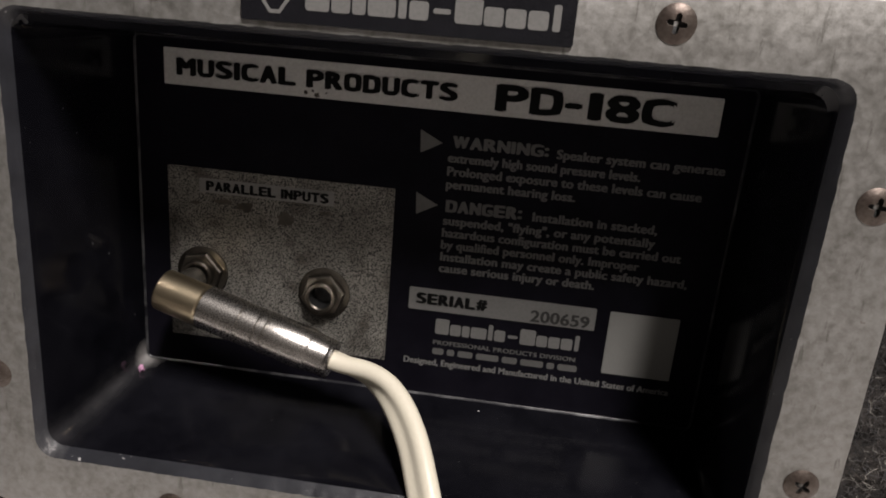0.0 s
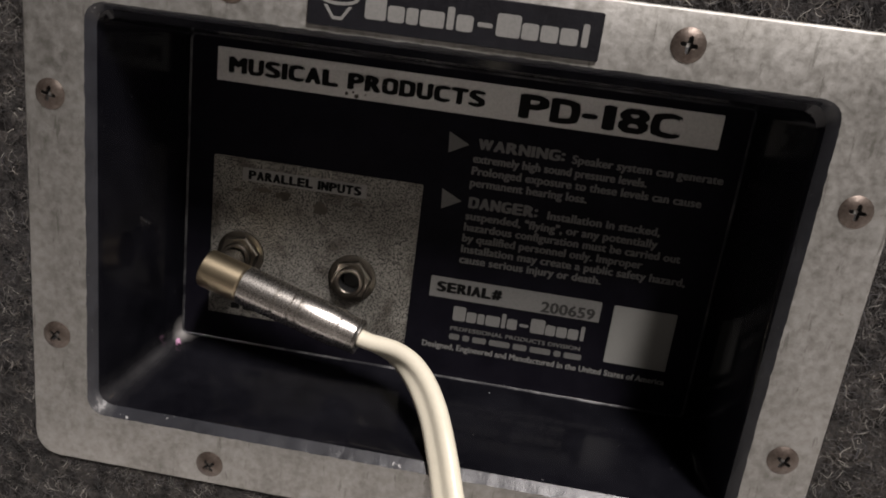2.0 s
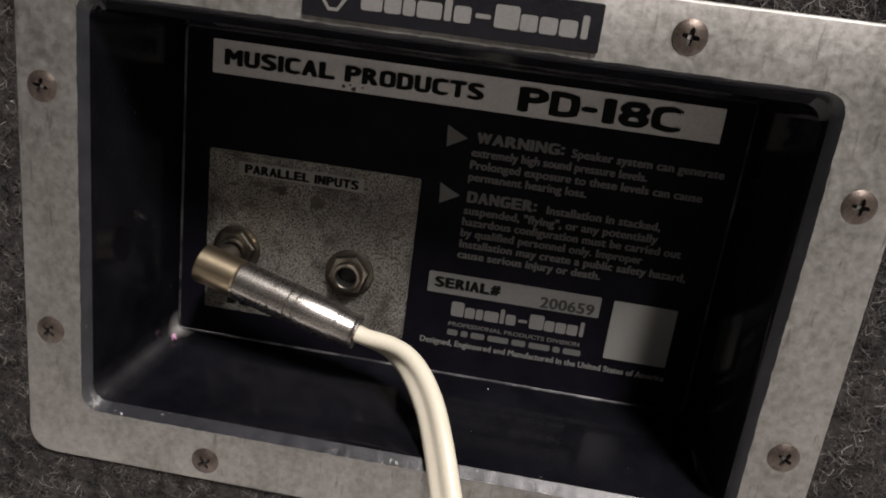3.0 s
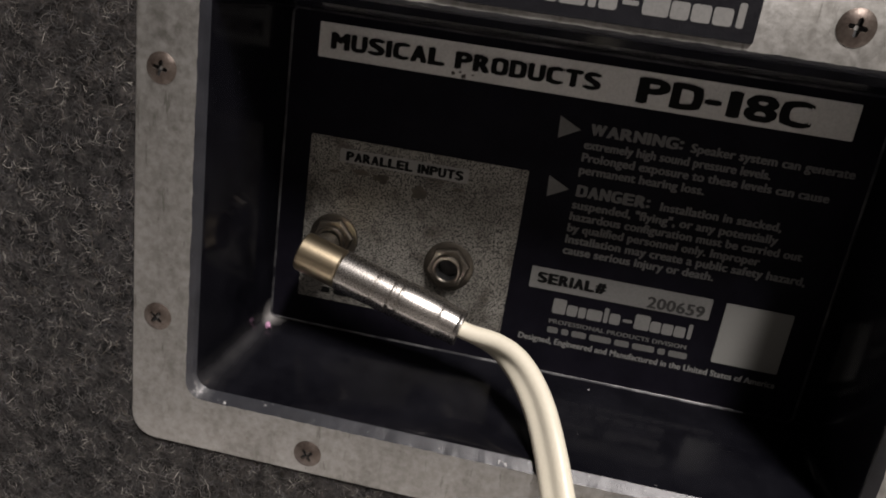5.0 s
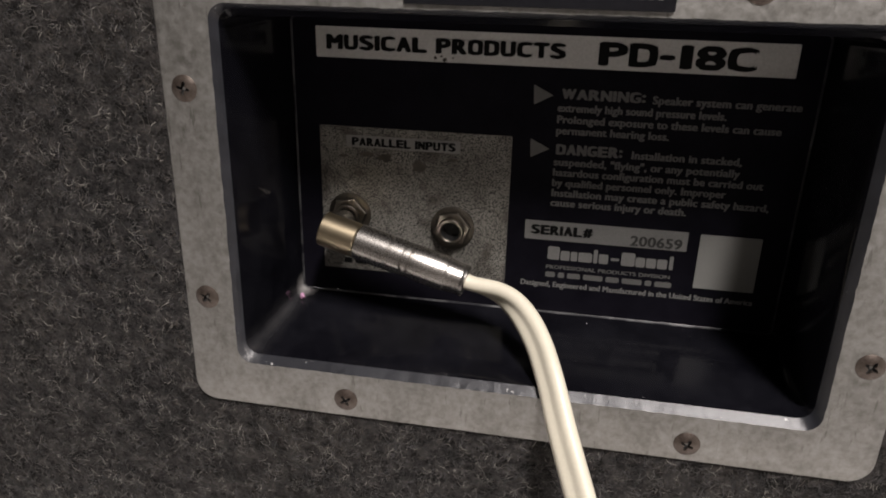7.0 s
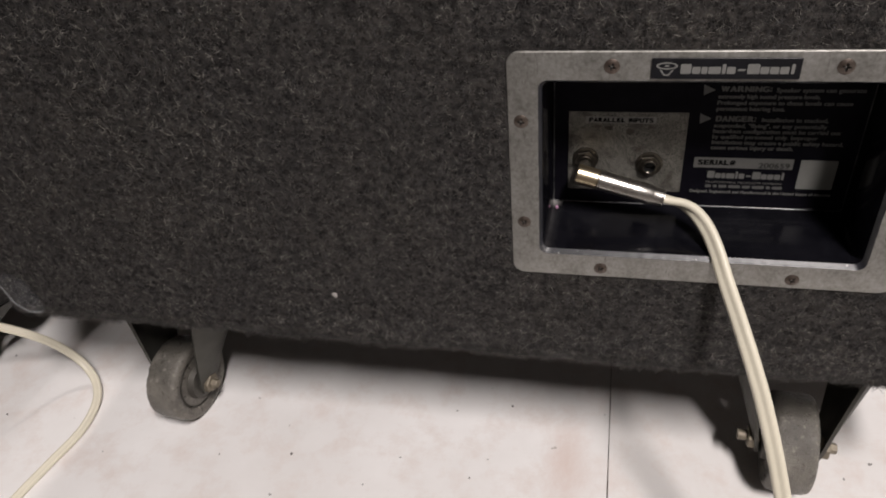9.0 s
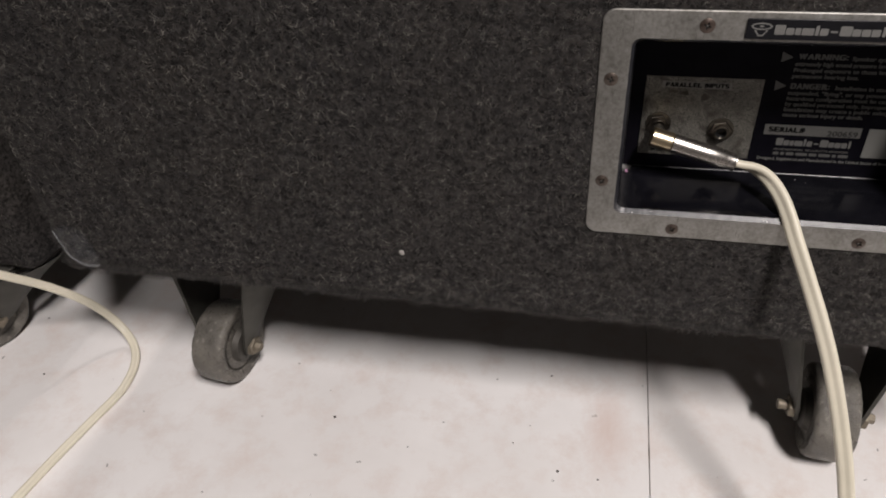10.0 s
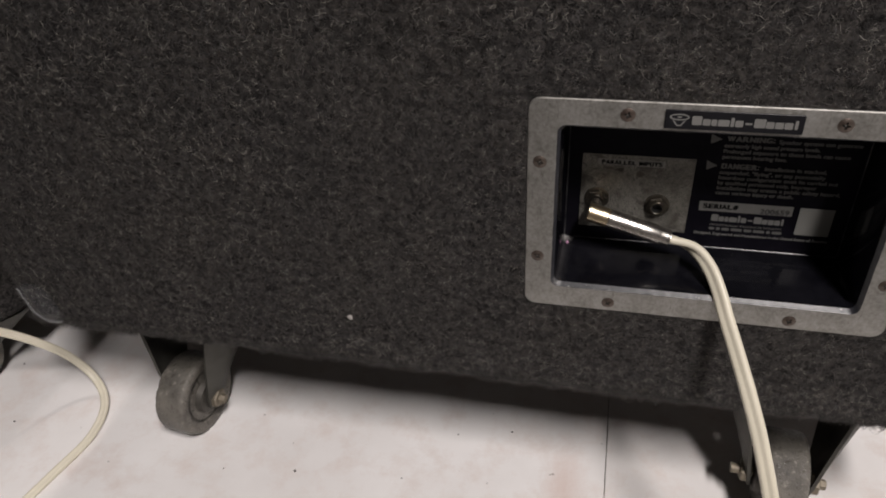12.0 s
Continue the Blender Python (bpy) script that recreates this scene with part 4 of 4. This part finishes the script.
# ---------------------------------------------------------------- plug and cord
cable = empty("speaker_cable", "cream twin-lead speaker cord with a nickel right-angle plug in the jack", "cable")
PL, PR = Vector((-0.0740, 0.0335, 0.2972)), Vector((-0.0200, 0.0293, 0.2834))
axis = (PR - PL).normalized()
PLUG = Matrix.Translation(PL) @ axis.to_track_quat("Z", "Y").to_matrix().to_4x4()
R = 0.0064
part("plug_head", lathe([(0.0056, 0.0), (0.0060, 0.0001), (0.0063, 0.0005), (0.0063, 0.0133), (0.0059, 0.0138)], 40, PLUG), BRASSY, cable, "brassy worn plug head")
part("plug_barrel", lathe([(0.0050, 0.0138), (R, 0.0142), (R, 0.0262), (0.0060, 0.0265), (0.0060, 0.0270), (R, 0.0273), (R, 0.0318), (0.0059, 0.0322), (0.0059, 0.0328), (R, 0.0331), (R, 0.0345), (0.0059, 0.0348), (0.0059, 0.0353), (R, 0.0356), (R, 0.0480), (0.0061, 0.0486)], 44, PLUG), CHROME, cable, "polished nickel barrel with turned grooves")
part("plug_collar", lathe([(0.0060, 0.0486), (0.0059, 0.0490), (0.0056, 0.0540), (0.0058, 0.0543), (0.0058, 0.0553), (0.0053, 0.0557), (0.0036, 0.0557)], 40, PLUG), CHROME, cable, "tapered nickel collar")
part("plug_stem", lathe([(0.0040, -0.004), (0.0040, 0.0100), (0.0030, 0.0105), (0.0030, 0.062)], 28, pose(-0.0694, 0.0345, 0.2970, -90, 0, 0)), CHROME, cable, "round plug stem")
CORD_LINE = [PL + axis * 0.053, PL + axis * 0.058, (-0.0085, 0.0268, 0.2815), (-0.0005, 0.0210, 0.2785), (0.0065, 0.0120, 0.2725), (0.0120, 0.0015, 0.2640), (0.0175, -0.0095, 0.2520), (0.0255, -0.0235, 0.2355), (0.0343, -0.0400, 0.2165), (0.0425, -0.0545, 0.1960), (0.0522, -0.0700, 0.1660), (0.0612, -0.0850, 0.1330), (0.0692, -0.0990, 0.0950), (0.0760, -0.1130, 0.0520), (0.0820, -0.1330, 0.0150), (0.0850, -0.1700, 0.0030), (0.1100, -0.2600, 0.0027), (0.1700, -0.4200, 0.0027), (0.3200, -0.6500, 0.0027)]


def cord_flat(u):
    """Leaves the plug on edge, then turns its flat side to the room."""
    k = min(1.0, max(0.0, (u - 0.05) / 0.17))
    k = k * k * (3 - 2 * k)
    later = min(1.0, max(0.0, (u - 0.30) / 0.25))
    return Vector((-0.35, -0.36, -0.81)).lerp(Vector((-0.75, -1.0, 0.40)), k).lerp(Vector((-0.40, -0.90, 0.75)), later)


part("cord", twin_cord(CORD_LINE, 0.00268, cord_flat, 14), CORD, cable, "cream vinyl twin-lead cord")

other = empty("speaker_cable", "cream twin-lead speaker cord looping on the floor beside the cabinet", "cable")
OTHER_LINE = [(-0.80, -0.020, 0.250), (-0.745, -0.020, 0.190), (-0.690, 0.000, 0.160), (-0.645, 0.020, 0.126), (-0.621, 0.046, 0.090), (-0.600, 0.066, 0.051), (-0.577, 0.067, 0.019), (-0.554, 0.044, 0.007), (-0.5455, 0.005, 0.0036), (-0.554, -0.040, 0.0030), (-0.562, -0.080, 0.0030), (-0.572, -0.140, 0.0030), (-0.590, -0.260, 0.0030), (-0.660, -0.480, 0.0030)]
part("cord", twin_cord(OTHER_LINE, 0.0023, lambda u: (0.25, -0.6, 1.0)), CORD, other, "cream vinyl twin-lead cord")


# ---------------------------------------------------------------- crumbs in the dish
def crumbs():
    rng = random.Random(8)
    bm = bmesh.new()
    spots = [(rng.gauss(-0.0715, 0.004), rng.gauss(0.036, 0.003), rng.uniform(0.00006, 0.00022)) for _ in range(60)]
    spots += [(rng.uniform(-0.075, 0.03), rng.uniform(0.010, 0.046), rng.uniform(0.00007, 0.00024)) for _ in range(38)]
    spots += [(rng.gauss(-0.030, 0.006), rng.gauss(0.030, 0.005), rng.uniform(0.00006, 0.00020)) for _ in range(14)]
    for x, y, r in spots:
        z = 0.2601 + (y - 0.0036) / (BACK - 0.0048) * (0.2640 - 0.2601) + r * 0.4
        bmesh.ops.create_icosphere(bm, subdivisions=1, radius=r, matrix=pose(x, y, z, 0, 0, rng.uniform(0, 90)) @ Matrix.Diagonal((1.2, rng.uniform(0.6, 1.2), 0.7, 1)))
    return bm


tagged(link("crumbs", crumbs(), CRUMB), "pale dust crumbs lying on the black dish", "dust", kind="stuff")
bm = bmesh.new()
bmesh.ops.create_icosphere(bm, subdivisions=2, radius=0.0011)
for v in bm.verts:
    v.co *= 0.7 + 0.9 * abs(noise.noise(v.co * 1700))
bm.transform(pose(-0.0868, 0.0420, 0.2648))
tagged(link("pink_fluff", bm, PINK), "tiny pink scrap of fluff in the dish corner", "fluff")

for x, y, r in ((-0.326, 0.006, 0.0016), (-0.131, 0.0886, 0.0013), (-0.117, -0.0195, 0.0016), (-0.083, -0.022, 0.0011), (-0.641, 0.0106, 0.0014), (-0.158, 0.004, 0.0009), (-0.395, -0.004, 0.0008)):
    bm = bmesh.new()
    bmesh.ops.create_icosphere(bm, subdivisions=2, radius=r)
    for v in bm.verts:
        v.co *= 0.8 + 0.6 * noise.noise(v.co * 900 + Vector((x * 50, 0, 0)))
        v.co.z *= 0.4
    bm.transform(pose(x, y, r * 0.3))
    tagged(link("dirt_crumb", bm, DIRT), "tiny dark crumb of dirt on the pale floor", "crumb", "crumbs on the floor")

# ---------------------------------------------------------------- ceiling lamp
for place, watts, wide, deep in LAMPS:
    lamp = empty("ceiling_lamp", "white enamel ceiling lamp, switched on", "lamp", "ceiling lamps")
    part("housing", box(place.x - wide / 2 - 0.03, place.x + wide / 2 + 0.03, place.y - deep / 2 - 0.03, place.y + deep / 2 + 0.03, place.z + 0.008, H, 0.006), LAMPBODY, lamp, "white enamel housing")
